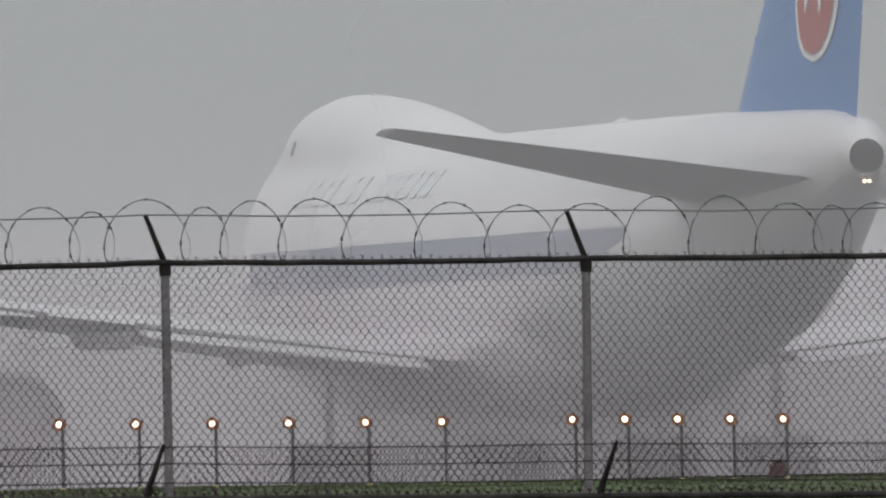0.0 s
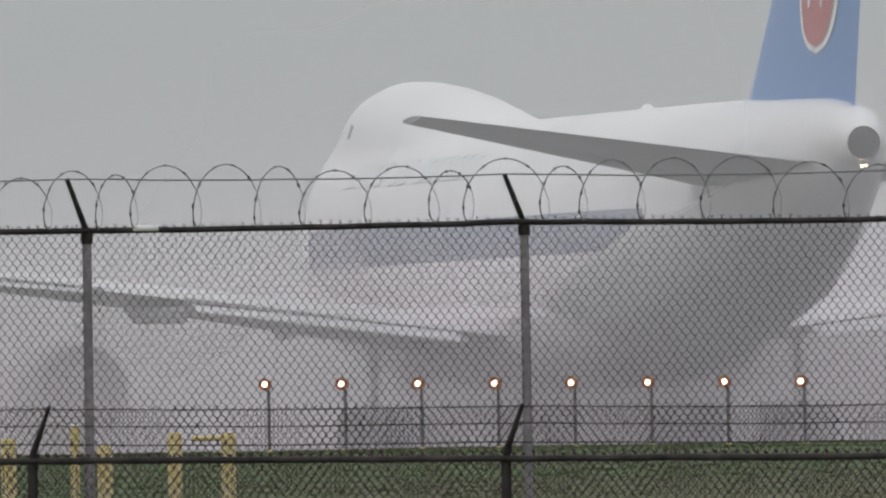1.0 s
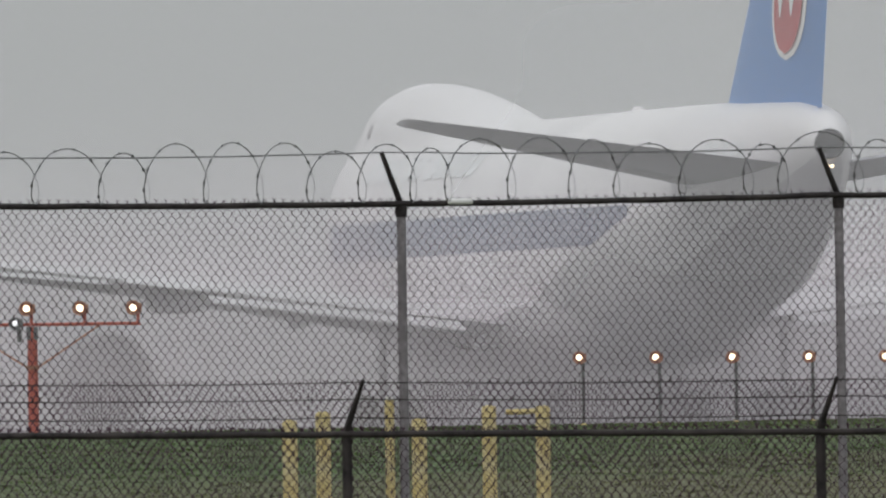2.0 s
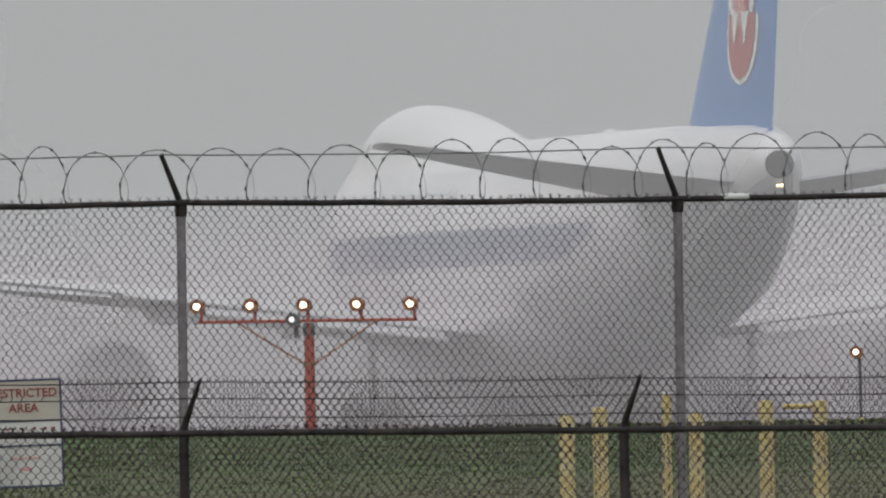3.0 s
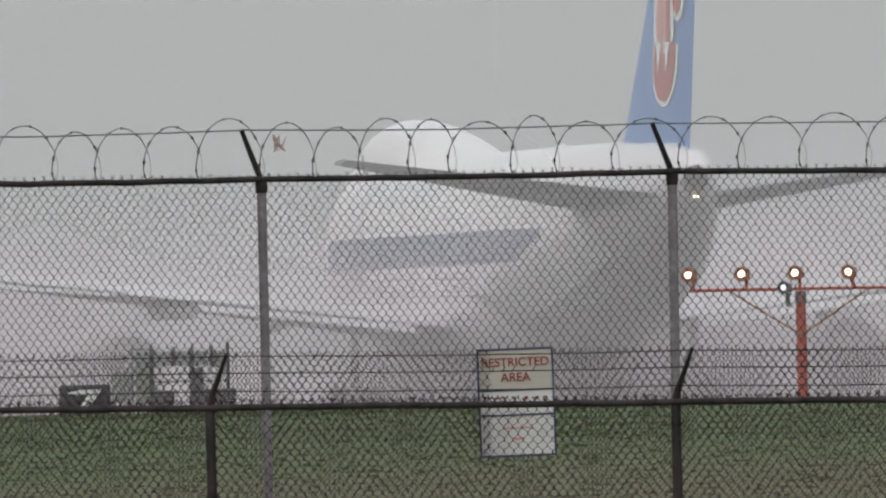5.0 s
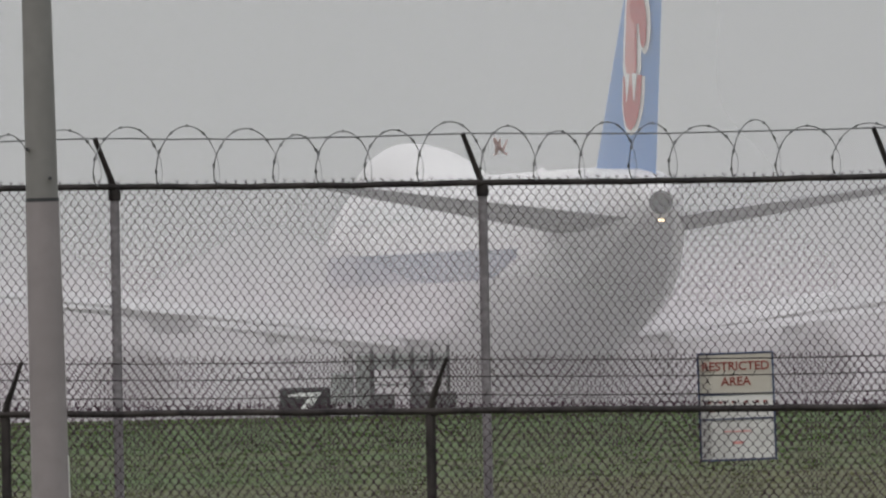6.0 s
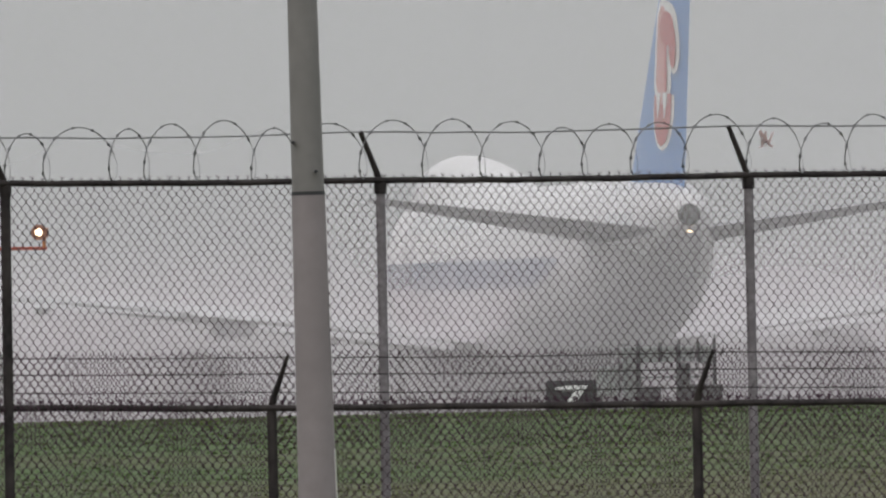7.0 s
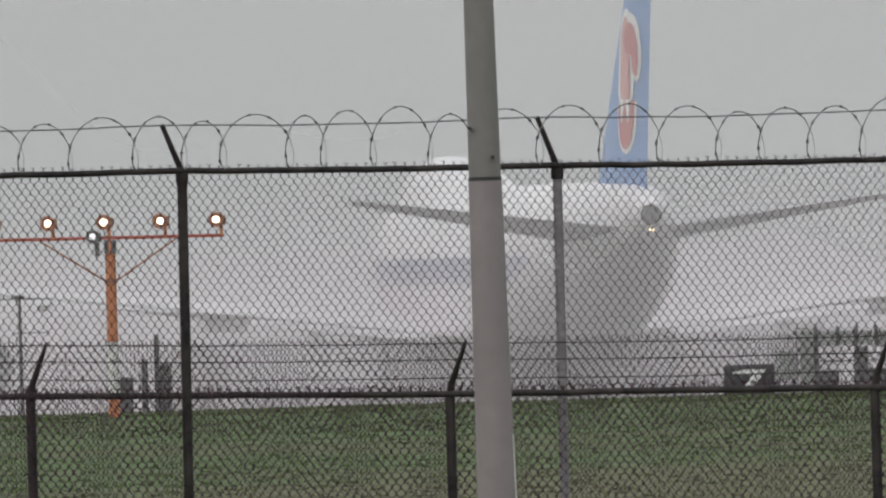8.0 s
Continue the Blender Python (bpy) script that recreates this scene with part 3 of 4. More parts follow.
def build_bar(u, v, d, spacing, label, paint):
    c = spot(u, v, d)
    gz = ground_z(c.x, c.y)
    g = thing("approach_light_bar", Matrix.Translation((c.x, c.y, gz)), label, "approach light", "approach light bars on masts")
    k = d / F
    h = c.z - gz
    bar_z = h - 28 * k
    w = 2 * spacing * k
    bm = box(bmesh.new(), (0.06, 0.05, bar_z), (2 * w + 0.1, 0.05, 0.05), 0.008, pose(0, 0, 0, 0, 0.3, 0))
    part("crossbar", bm, PAINT_RED, g)
    mast = part("mast", tube(bmesh.new(), (0.08, 0.05, -0.1), (0.08, 0.05, bar_z - 0.03), 0.082, 0.072, n=14), paint, g, smooth=True)
    if paint is MAST_ORANGE:
        part("mast_band", tube(bmesh.new(), (0.08, 0.05, EYE.z - (-6 - HORIZON) * k - gz), (0.08, 0.05, EYE.z - (-108 - HORIZON) * k - gz), 0.085, 0.082, n=14), SIGN_WHITE, mast, "white painted band", smooth=True)
    part("mast_head", box(bmesh.new(), (0.08, 0.05, bar_z - 0.13), (0.17, 0.14, 0.2), 0.015), FAR_GREY, mast, "grey junction box")
    bm = lathe(bmesh.new(), ((-0.03, 0.1), (0.03, 0.1)), Matrix.Translation((0.08, 0.05, bar_z - 76 * k)), 14)
    part("collar", bm, HOUSING, mast)
    for s in (-1, 1):
        part("brace", tube(bmesh.new(), (0.08 + s * 0.08, 0.05, bar_z - 76 * k), (0.06 + s * 122 * k, 0.05, bar_z - 0.02), 0.014, n=8), HOUSING, g)
    for i in range(5):
        x = (i - 2) * spacing * k
        z = h - (i - 2) * 0.004
        part("stem", tube(bmesh.new(), (x + 0.07, 0.04, bar_z), (x + 0.07, 0.04, z + 0.02), 0.026, n=8), paint, g)
        lamp_head(g, Vector((x, 0, z)), 1.12)
    lamp_head(g, Vector((-20 * k, -0.05, bar_z + 0.02)), 1.0, lit=False)
    part("lamp_bracket", box(bmesh.new(), (-13 * k, 0.0, bar_z - 0.16), (0.07, 0.06, 0.2), 0.01), FAR_GREY, g)


build_bar(-131, -204, 384, 94.3, "five lit lamps on an orange-red crossbar and mast", PAINT_RED)
build_bar(-2527, -320, 366, 99.5, "five lit lamps on an orange crossbar and weathered mast", MAST_ORANGE)


# ================= bollards =================
def build_bollards():
    d = 236.0
    for u, v, w, arm in ((331, 1, 27, 0), (390, -13, 27, 0), (508, -33, 17, 0), (560, 2, 27, 0), (684, -19, 26, 0), (779, -17, 26, -0.54)):
        top = spot(u, v, d + (u % 7) * 0.4)
        z0 = ground_z(top.x, top.y)
        r = w * d / F / 2
        h = top.z - z0
        b = thing("bollard", Matrix.Translation((top.x, top.y, z0)), "yellow painted round steel guard post in grass", "bollard", "yellow guard posts")
        bm = lathe(bmesh.new(), ((-0.2, r), (h - 0.03, r), (h - 0.01, r * 0.85), (h, r * 0.4)), n=16)
        part("post", bm, PAINT_YELLOW, b, smooth=True)
        if w < 20:
            part("cap", lathe(bmesh.new(), ((h, 0.03), (h + 0.02, 0.03)), n=10), LOGO_WHITE, b, "small white cap")
        if arm:
            # short added arm, sized to fit the camera's view
            part("side_arm", tube(bmesh.new(), (0, 0, h - 0.05), (arm * 0.62, -0.06, h - 0.055), 0.026, n=10), PAINT_YELLOW, b)


build_bollards()


# ================= warning sign on the tall fence =================
def build_sign():
    d = tall_d(-630) - 0.11
    k = d / F
    tl = spot(-699, -83, d)
    w, h = 136 * k, 192 * k
    s = thing("warning_sign", Matrix.Translation((tl.x + w / 2 + 0.01, tl.y, tl.z - h / 2)) @ pose(0, 0, 0, 0, -1.0, 0), "white restricted area sign with blue border on the fence", "sign")
    part("panel", box(bmesh.new(), (0, 0, 0), (w, 0.006, h), 0.002), SIGN_WHITE, s)
    part("header_panel", box(bmesh.new(), (0, -0.0045, h / 2 - 38 * k), (w - 0.04, 0.004, 70 * k), 0.001), SIGN_BEIGE, s, "yellowed upper panel")
    t = 0.015
    for cx, cz, sx, sz in ((0, h / 2 - t / 2, w, t), (0, -h / 2 + t / 2, w, t), (-w / 2 + t / 2, 0, t, h - 2 * t - 0.004), (w / 2 - t / 2, 0, t, h - 2 * t - 0.004),
                           (0, h / 2 - 74 * k, w - 2 * t - 0.004, t * 0.8), (0, h / 2 - 118 * k, w - 2 * t - 0.004, t * 0.8)):
        part("border", box(bmesh.new(), (cx, -0.006, cz), (sx, 0.006, sz)), SIGN_BLUE, s, "dark blue border strip")
    for text, size, z in (("RESTRICTED", 0.089, h / 2 - 25 * k), ("AREA", 0.089, h / 2 - 52 * k)):
        ob = part("lettering", letters(text, size, SIGN_RED, bold=0.001), None, s, "red capital letters")
        ob.matrix_basis = pose(0, -0.008, z, 90, 0, 0)
    for z, bars in ((h / 2 - 88 * k, (-0.2, -0.12, -0.02, 0.07, 0.15, 0.21)), (h / 2 - 103 * k, (-0.18, -0.08, 0.02, 0.12, 0.2))):
        for x in bars:
            part("text_bar", box(bmesh.new(), (x, -0.0055, z), (0.03, 0.005, 0.014)), SIGN_RED, s)
    part("text_bar", box(bmesh.new(), (0.0, -0.0055, h / 2 - 140 * k), (0.2, 0.005, 0.008)), PETAL_PINK, s)
    part("text_bar", box(bmesh.new(), (0.0, -0.0055, h / 2 - 160 * k), (0.08, 0.005, 0.018)), PETAL_PINK, s)


build_sign()


# ================= distance marker, antenna posts and equipment beyond the grass =================
def build_marker():
    d = 470.0
    k = d / F
    a = spot(-1392, -36, d)
    gz = ground_z(a.x, a.y)
    h, w = 58 * k, 90 * k
    m = thing("runway_distance_marker", Matrix.Translation((a.x, a.y, gz)), "black runway distance board with a white numeral seven", "sign")
    top = a.z - gz
    part("board", box(bmesh.new(), (0, 0, top - h / 2), (w, 0.25, h), 0.03), MARKER_BLACK, m)
    ob = part("numeral", letters("7", 0.62, LOGO_WHITE, 0.006, 0.03), None, m, "white numeral")
    ob.matrix_basis = pose(0.04, -0.135, top - h / 2 - 0.02, 90, 0, 0) @ Matrix.Diagonal((1.35, 0.85, 1, 1))
    part("face_panel", box(bmesh.new(), (-0.2, -0.128, top - 0.15), (0.2, 0.006, 0.06)), LOGO_WHITE, m)
    for x in (-w / 3, w / 3):
        part("leg", tube(bmesh.new(), (x, 0, -0.1), (x, 0, top - h + 0.05), 0.04, n=8), FAR_GREY, m)


build_marker()


def build_antennas():
    d = 480.0
    k = d / F
    z_base = spot(-1278, 20, d)
    gz = ground_z(z_base.x, z_base.y)
    g = thing("antenna_array", Matrix.Translation((z_base.x, z_base.y, gz)), "dark grey antenna posts with equipment boxes beyond the grass", "antenna")

    def hz(v):
        return EYE.z - (v - HORIZON) * k - gz
    for du, v, r in ((5, -98, 0.05), (76, -97, 0.05), (140, -104, 0.04)):
        part("post", tube(bmesh.new(), (du * k, 0, -0.1), (du * k, 0.02, hz(v)), r, r * 0.85, n=10), FAR_GREY, g)
        part("tip", tube(bmesh.new(), (du * k, 0.02, hz(v)), (du * k + 0.02, 0.02, hz(v) + 0.1), r * 0.5, 0.008, n=6), FAR_GREY, g)
    for du, v0, v1 in ((44, -100, -66), (111, -100, -64)):
        part("stub_post", tube(bmesh.new(), (du * k, 0.06, hz(v1)), (du * k, 0.06, hz(v0)), 0.04, 0.034, n=10), FAR_GREY, g)
    for du, w, v0, v1 in ((-11, 26, -93, 16), (57, 96, -92, -66), (124, 34, -92, -62)):
        part("screen_panel", box(bmesh.new(), (du * k, 0.14, (hz(v0) + hz(v1)) / 2), (w * k, 0.03, hz(v0) - hz(v1)), 0.006), SCREEN, g, "pale weathered screen panel")
    part("relay_box", box(bmesh.new(), (-50 * k, 0.2, (hz(-60) + hz(-8)) / 2), (36 * k, 0.3, hz(-60) - hz(-8)), 0.02), SCREEN, g, "pale grey relay box")
    for du in (-62, -38):
        part("leg", tube(bmesh.new(), (du * k, 0.2, -0.1), (du * k, 0.2, hz(-10)), 0.02, n=6), FAR_GREY, g)
    part("thin_mast", tube(bmesh.new(), (-29 * k, 0, -0.1), (-29 * k, 0, hz(-98)), 0.012, n=6), FAR_GREY, g)
    part("cross_arm", tube(bmesh.new(), (-29 * k, 0, hz(-97)), (-8 * k, 0, hz(-97)), 0.012, n=6), FAR_GREY, g)
    part("cross_arm", tube(bmesh.new(), (0, 0, hz(-38)), (140 * k, 0, hz(-38)), 0.02, n=6), FAR_GREY, g)
    for du, v, w, h in ((26, -22, 36, 46), (86, -62, 20, 84), (110, -24, 34, 44), (140, -24, 26, 44)):
        part("equipment_box", box(bmesh.new(), (du * k, 0.1, hz(v) - h * k / 2), (w * k, 0.3, h * k), 0.02), FAR_GREY, g)


build_antennas()


def build_mast_cluster():
    d = 430.0
    k = d / F
    for u, name, label in ((-2680, "antenna_mast", "thin grey T-shaped antenna mast beyond the grass"),):
        c = spot(u, 20, d)
        gz = ground_z(c.x, c.y)
        g = thing(name, Matrix.Translation((c.x, c.y, gz)), label, "antenna")

        def hz(v):
            return EYE.z - (v - HORIZON) * k - gz
        part("mast", tube(bmesh.new(), (0, 0, -0.1), (0, 0, hz(-190)), 0.035, 0.025, n=8), FAR_GREY, g)
        part("head", box(bmesh.new(), (0, 0, hz(-192)), (0.17, 0.1, 0.06), 0.01), FAR_GREY, g)
        part("cross_arm", tube(bmesh.new(), (-0.5, 0, hz(-188)), (0.55, 0, hz(-188)), 0.012, n=6), FAR_GREY, g)
        part("cross_arm", tube(bmesh.new(), (-0.1, 0, hz(-128)), (0.5, 0, hz(-128)), 0.012, n=6), FAR_GREY, g)
    for u, v, w, h in ((-2425, -62, 20, 84), (-2462, -72, 10, 90), (-2496, -40, 26, 60), (-2440, -115, 8, 130)):
        c = spot(u, 20, d + 6)
        gz = ground_z(c.x, c.y)
        k2 = (d + 6) / F
        top = EYE.z - (v - HORIZON) * k2 - gz
        g = thing("equipment_cabinet", Matrix.Translation((c.x, c.y, gz)), "dark grey field equipment cabinet in haze", "cabinet", "field equipment")
        part("body", box(bmesh.new(), (0, 0, top / 2 - 0.05), (w * k2, 0.3, top + 0.1), 0.02), FAR_GREY, g)
        part("cap", box(bmesh.new(), (0, 0, top + 0.02), (w * k2 * 1.15, 0.34, 0.035), 0.008), FAR_GREY, g)


build_mast_cluster()


def build_small_things():
    c = spot(2387, 8, 404)
    gz = ground_z(c.x, c.y)
    g = thing("field_junction_box", Matrix.Translation((c.x, c.y, gz)), "small dull red junction box in the grass", "junction box")
    part("body", box(bmesh.new(), (0, 0, 0.12), (0.28, 0.2, 0.3), 0.07), DULL_RED, g)
    part("lid", box(bmesh.new(), (0, 0, 0.28), (0.24, 0.2, 0.03), 0.01), DULL_RED, g)
    # scrap of plastic blown into the razor coil
    rnd = random.Random(11)
    u, v, s = -1039, -457, 0.05
    c = spot(u, v, tall_d(u) - 0.16)
    bm = bmesh.new()
    ring = [c + Vector((rnd.uniform(-s, s), rnd.uniform(-0.02, 0.02), rnd.uniform(-1.4 * s, 1.2 * s))) for k in range(26)]
    for p, q in zip(ring, ring[1:]):
        bm.faces.new([bm.verts.new(w) for w in (p, p + Vector((0.012, 0.004, 0.005)), q + Vector((0.008, 0, -0.009)), q)])
    tagged(new("plastic_scrap", to_mesh("plastic_scrap", bm, SCRAP)), "torn faded pink plastic scrap caught in razor wire", "litter")


build_small_things()


# ================= aircraft =================
# own space: y forward from the end of the tail cone, x to its right, z up from the runway
SECTIONS = (
    (0.0, 0.40, 7.76, 6.97), (0.5, 0.58, 8.08, 6.78), (1.5, 0.86, 8.36, 6.42), (3.0, 1.16, 8.50, 5.95), (6.0, 1.62, 8.58, 5.08), (10.0, 2.2, 8.62, 4.05),
    (15.0, 2.84, 8.65, 2.98), (20.0, 3.18, 8.66, 2.36), (24.0, 3.25, 8.66, 2.12), (30.0, 3.25, 8.66, 2.03), (36.0, 3.25, 8.66, 2.0), (41.0, 3.25, 8.66, 2.0),
    (43.5, 3.25, 8.68, 2.02), (46.5, 3.25, 8.86, 2.05), (49.0, 3.25, 9.16, 2.08), (52.0, 3.25, 9.5, 2.1), (55.0, 3.23, 9.77, 2.12), (58.0, 3.15, 9.93, 2.16),
    (60.0, 3.0, 9.97, 2.22), (61.6, 2.82, 9.86, 2.32), (62.6, 2.62, 9.45, 2.42), (63.6, 2.36, 8.5, 2.6), (64.8, 1.9, 7.2, 2.95), (66.2, 1.1, 5.8, 3.6), (67.0, 0.1, 4.75, 4.55),
)


def hull(y, a, out=0.0):
    """A point of the hull at station y and angle a (0 right, 90 up)."""
    for (y0, *p), (y1, *q) in zip(SECTIONS, SECTIONS[1:]):
        if y <= y1:
            f = (y - y0) / (y1 - y0)
            w, zt, zb = (p[i] + (q[i] - p[i]) * f for i in range(3))
            break
    zc = min(zb + min(3.28, (zt - zb) / 2), 9)
    s, c = math.sin(a), math.cos(a)
    z = zc + ((zt - zc) if s > 0 else (zc - zb)) * s
    x = w * abs(c)
    if s > 0 and zt > zc + 3.36:
        # the upper deck is a narrower lobe that sits on the main one
        lobe = 2.05 * w / 3.25
        x = w * math.sqrt(max(0.0, 1 - ((z - zc) / 3.36) ** 2))
        if z > zt - lobe:
            x = max(x, math.sqrt(max(0.0, lobe ** 2 - (z - zt + lobe) ** 2)))
    return Vector((math.copysign(x, c) + out * c, y, z + out * s))


def side_angle(y, z, left=True):
    """The angle at which the hull's side reaches height z."""
    lo, hi = -math.pi / 2, math.pi / 2
    for _ in range(40):
        mid = (lo + hi) / 2
        if hull(y, mid).z < z:
            lo = mid
        else:
            hi = mid
    return math.pi - lo if left else lo


def skin(bm, ys, angles):
    grid = [[bm.verts.new(hull(y, a)) for a in angles] for y in ys]
    for r0, r1 in zip(grid, grid[1:]):
        for k in range(len(angles) - 1):
            bm.faces.new((r0[k], r0[k + 1], r1[k + 1], r1[k]))
    return grid


def stations():
    ys = []
    for (y0, *_), (y1, *_) in zip(SECTIONS, SECTIONS[1:]):
        n = max(1, int((y1 - y0) / 1.5))
        ys += [y0 + (y1 - y0) * k / n for k in range(n)]
    return ys + [SECTIONS[-1][0]]


def wing_skin(bm, secs, n=10):
    """Lofts an aerofoil through (leading edge, chord, thickness, drop of the leading edge, vertical?)."""
    rings = []
    for le, chord, thick, nose, upright in secs:
        ring = []
        for k in range(2 * n):
            f = k / n
            up = f < 1
            t = f if up else 2 - f
            t = 0.5 - 0.5 * math.cos(math.pi * t)
            h = thick * chord * 2.6 * (0.30 * math.sqrt(t) - 0.13 * t - 0.17 * t ** 2.2) * (1 if up else -1)
            dz = -nose * (1 - t)
            off = Vector((h, -t * chord, 0)) if upright else Vector((0, -t * chord, h + dz))
            ring.append(bm.verts.new(Vector(le) + off))
        rings.append(ring)
    m = 2 * n
    for a, b in zip(rings, rings[1:]):
        for k in range(m):
            bm.faces.new((a[k], a[(k + 1) % m], b[(k + 1) % m], b[k]))
    bm.faces.new(rings[0][::-1])
    bm.faces.new(rings[-1])
    return bm


def build_aircraft():
    x, y = along(0)
    p = thing("cargo_aircraft", Matrix.Translation((x, y, 1.5)), "white four-engined humped cargo jet with a blue tail fin", "airplane")
    ys = stations()
    bm = bmesh.new()
    skin(bm, ys, [-0.78 + (math.pi + 1.56) * k / 54 for k in range(55)])
    part("fuselage", bm, WHITE, p, smooth=True)
    bm = bmesh.new()
    skin(bm, ys, [math.pi + 0.78 + (math.pi - 1.56) * k / 14 for k in range(15)])
    part("belly", bm, BELLY, p, "belly painted greyer to imitate its shade", smooth=True)
    # fairing that swells round the wing roots
    bm = bmesh.new()
    rings = []
    for y1, w, zb in ((20.5, 1.3, 2.5), (23.5, 2.2, 2.12), (27, 2.95, 1.86), (31, 3.35, 1.7), (37, 3.5, 1.66), (44, 3.5, 1.7), (50, 3.2, 1.88), (54.5, 2.4, 2.25)):
        ring = [bm.verts.new((-0.72 * w, y1, 4.15))]
        for k in range(21):
            a = math.pi * k / 20
            ring.append(bm.verts.new((-w * math.copysign(abs(math.cos(a)) ** 0.75, math.cos(a)), y1, 3.5 - (3.5 - zb) * math.sin(a) ** 0.75)))
        ring.append(bm.verts.new((0.72 * w, y1, 4.15)))
        rings.append(ring)
    for a, b in zip(rings, rings[1:]):
        for k in range(len(a) - 1):
            bm.faces.new((a[k], a[k + 1], b[k + 1], b[k]))
    bm.faces.new(rings[0])
    bm.faces.new(rings[-1][::-1])
    part("wing_root_fairing", bm, BELLY, p, "smooth grey fairing round the wing roots", smooth=True)
    bm = tube(bmesh.new(), (0, -0.06, 7.365), (0, 0.25, 7.365), 0.36, 0.39, n=24)
    part("exhaust", bm, DARK_METAL, p, "dark round exhaust in the tail cone", smooth=True)
    for dx in (-0.06, 0.05):
        part("tail_light", lathe(bmesh.new(), ((-0.04, 0.03), (0, 0.05), (0.05, 0.03)), pose(dx, -0.02, 6.79, 90, 0, 0), 12), TAIL_LAMP, p, "lit warm tail light")
    # blue band along both sides
    for left in (True, False):
        bm = bmesh.new()
        rows = []
        yy = 14.2
        while yy < 59.5:
            lo = 5.0 + 0.6 * max(0, (18.4 - yy) / 3.4)
            hi = 6.02
            r = []
            for k in range(5):
                z = lo + (hi - lo) * k / 4
                r.append(bm.verts.new(hull(yy, side_angle(yy, z, left), 0.02)))
            rows.append(r)
            yy += 1.0
        for a, b in zip(rows, rows[1:]):
            for k in range(4):
                bm.faces.new((a[k], a[k + 1], b[k + 1], b[k]))
        part("side_band", bm, LINE_BLUE, p, "blue band along the side", smooth=True)
    # lettering above the band, too faint to read
    yy = 38.0
    rnd = random.Random(2)
    while yy < 55:
        w = rnd.uniform(0.7, 1.1)
        bm = bmesh.new()
        vs = [bm.verts.new(hull(q, side_angle(q, z), 0.03)) for q, z in ((yy, 7.1), (yy + w, 7.1), (yy + w, 7.75), (yy, 7.75))]
        bm.faces.new(vs)
        part("lettering_bar", bm, LETTER_GREY, p)
        yy += w + rnd.choice((0.35, 0.35, 0.4, 1.2))
    for yy in (4.6, 5.3, 6.0, 6.9, 7.6):
        bm = bmesh.new()
        bm.faces.new([bm.verts.new(hull(q, side_angle(q, z), 0.02)) for q, z in ((yy, 7.05), (yy + 0.45, 7.05), (yy + 0.45, 7.5), (yy, 7.5))])
        part("lettering_bar", bm, LETTER_GREY, p)
    for y0, y1, z0, z1 in ((20.0, 21.1, 5.9, 7.6), (44.0, 45.1, 6.1, 7.7)):
        bm = bmesh.new()
        bm.faces.new([bm.verts.new(hull(q, side_angle(q, z), 0.025)) for q, z in ((y0, z0), (y1, z0), (y1, z1), (y0, z1))])
        part("side_door", bm, DOOR_WHITE, p, "pale grey side door")
    for y0 in (59.4,):
        bm = bmesh.new()
        bm.faces.new([bm.verts.new(hull(q, side_angle(q, z), 0.012)) for q, z in ((y0, 8.45), (y0 + 0.5, 8.45), (y0 + 0.5, 8.82), (y0, 8.82))])
        part("cockpit_window", bm, WING_GREY, p, "dark side window of the upper deck")
    # fin and rudder
    bm = wing_skin(bmesh.new(), [((0, 14.0 - 1.24 * h, 8.3 + h), 13.0 - 0.88 * h, 0.12, 0, True) for h in (0, 2.5, 5, 7.5, 10.2)])
    fin = part("fin", bm, FIN_BLUE, p, "blue tail fin", smooth=True)
    # flower emblem: a cup, three tall petals and a curled one, each on a white edge
    def cup(grow):
        def shape(f):
            z = 9.75 - 0.4 * grow + f * (1.8 + 0.3 * grow)
            return z, 4.1 - 0.3 * (z - 9.6), (1.55 + grow * 0.8) * math.sqrt(1 - (1 - min(1, f * 1.25)) ** 2)
        return shape

    def notch(cy):
        return lambda f: (10.7 + 0.9 * f, cy - 0.3 * (1.1 + 0.8 * f), 0.04 + 0.4 * f)

    def stalk(cy, half, z0, z1):
        return lambda f: (z0 + (z1 - z0) * f, cy - 0.16 * (z0 + (z1 - z0) * f - 11), half * (1 - 0.75 * max(0, (f - 0.8) / 0.2) ** 2) * (0.3 + 0.7 * min(1, f / 0.2)))

    def drop(cy, half, z0, z1):
        return lambda f: (z0 + (z1 - z0) * f, cy - 0.1 * (z0 + (z1 - z0) * f - 13), half * math.sqrt(max(0.004, 1 - (2 * f - 1) ** 2)))
    pieces = [("emblem_edge", LOGO_WHITE, cup(0.42), 0.03), ("emblem_edge", LOGO_WHITE, stalk(3.85, 1.6, 10.9, 14.9), 0.04),
              ("emblem_edge", LOGO_WHITE, drop(2.35, 1.75, 13.0, 14.75), 0.05), ("emblem_edge", LOGO_WHITE, drop(1.35, 0.95, 12.2, 14.3), 0.055),
              ("emblem_petal", LOGO_RED, cup(0.0), 0.065), ("emblem_petal", PETAL_PINK, stalk(3.8, 1.05, 11.25, 14.6), 0.07),
              ("emblem_stripe", LOGO_RED, stalk(2.95, 0.2, 11.35, 13.6), 0.08),
              ("emblem_petal", LOGO_RED, drop(2.4, 1.3, 13.2, 14.4), 0.085), ("emblem_petal", LOGO_RED, drop(1.4, 0.6, 12.4, 14.0), 0.09),
              ("emblem_notch", LOGO_WHITE, notch(4.75), 0.09), ("emblem_notch", LOGO_WHITE, notch(3.55), 0.09)]
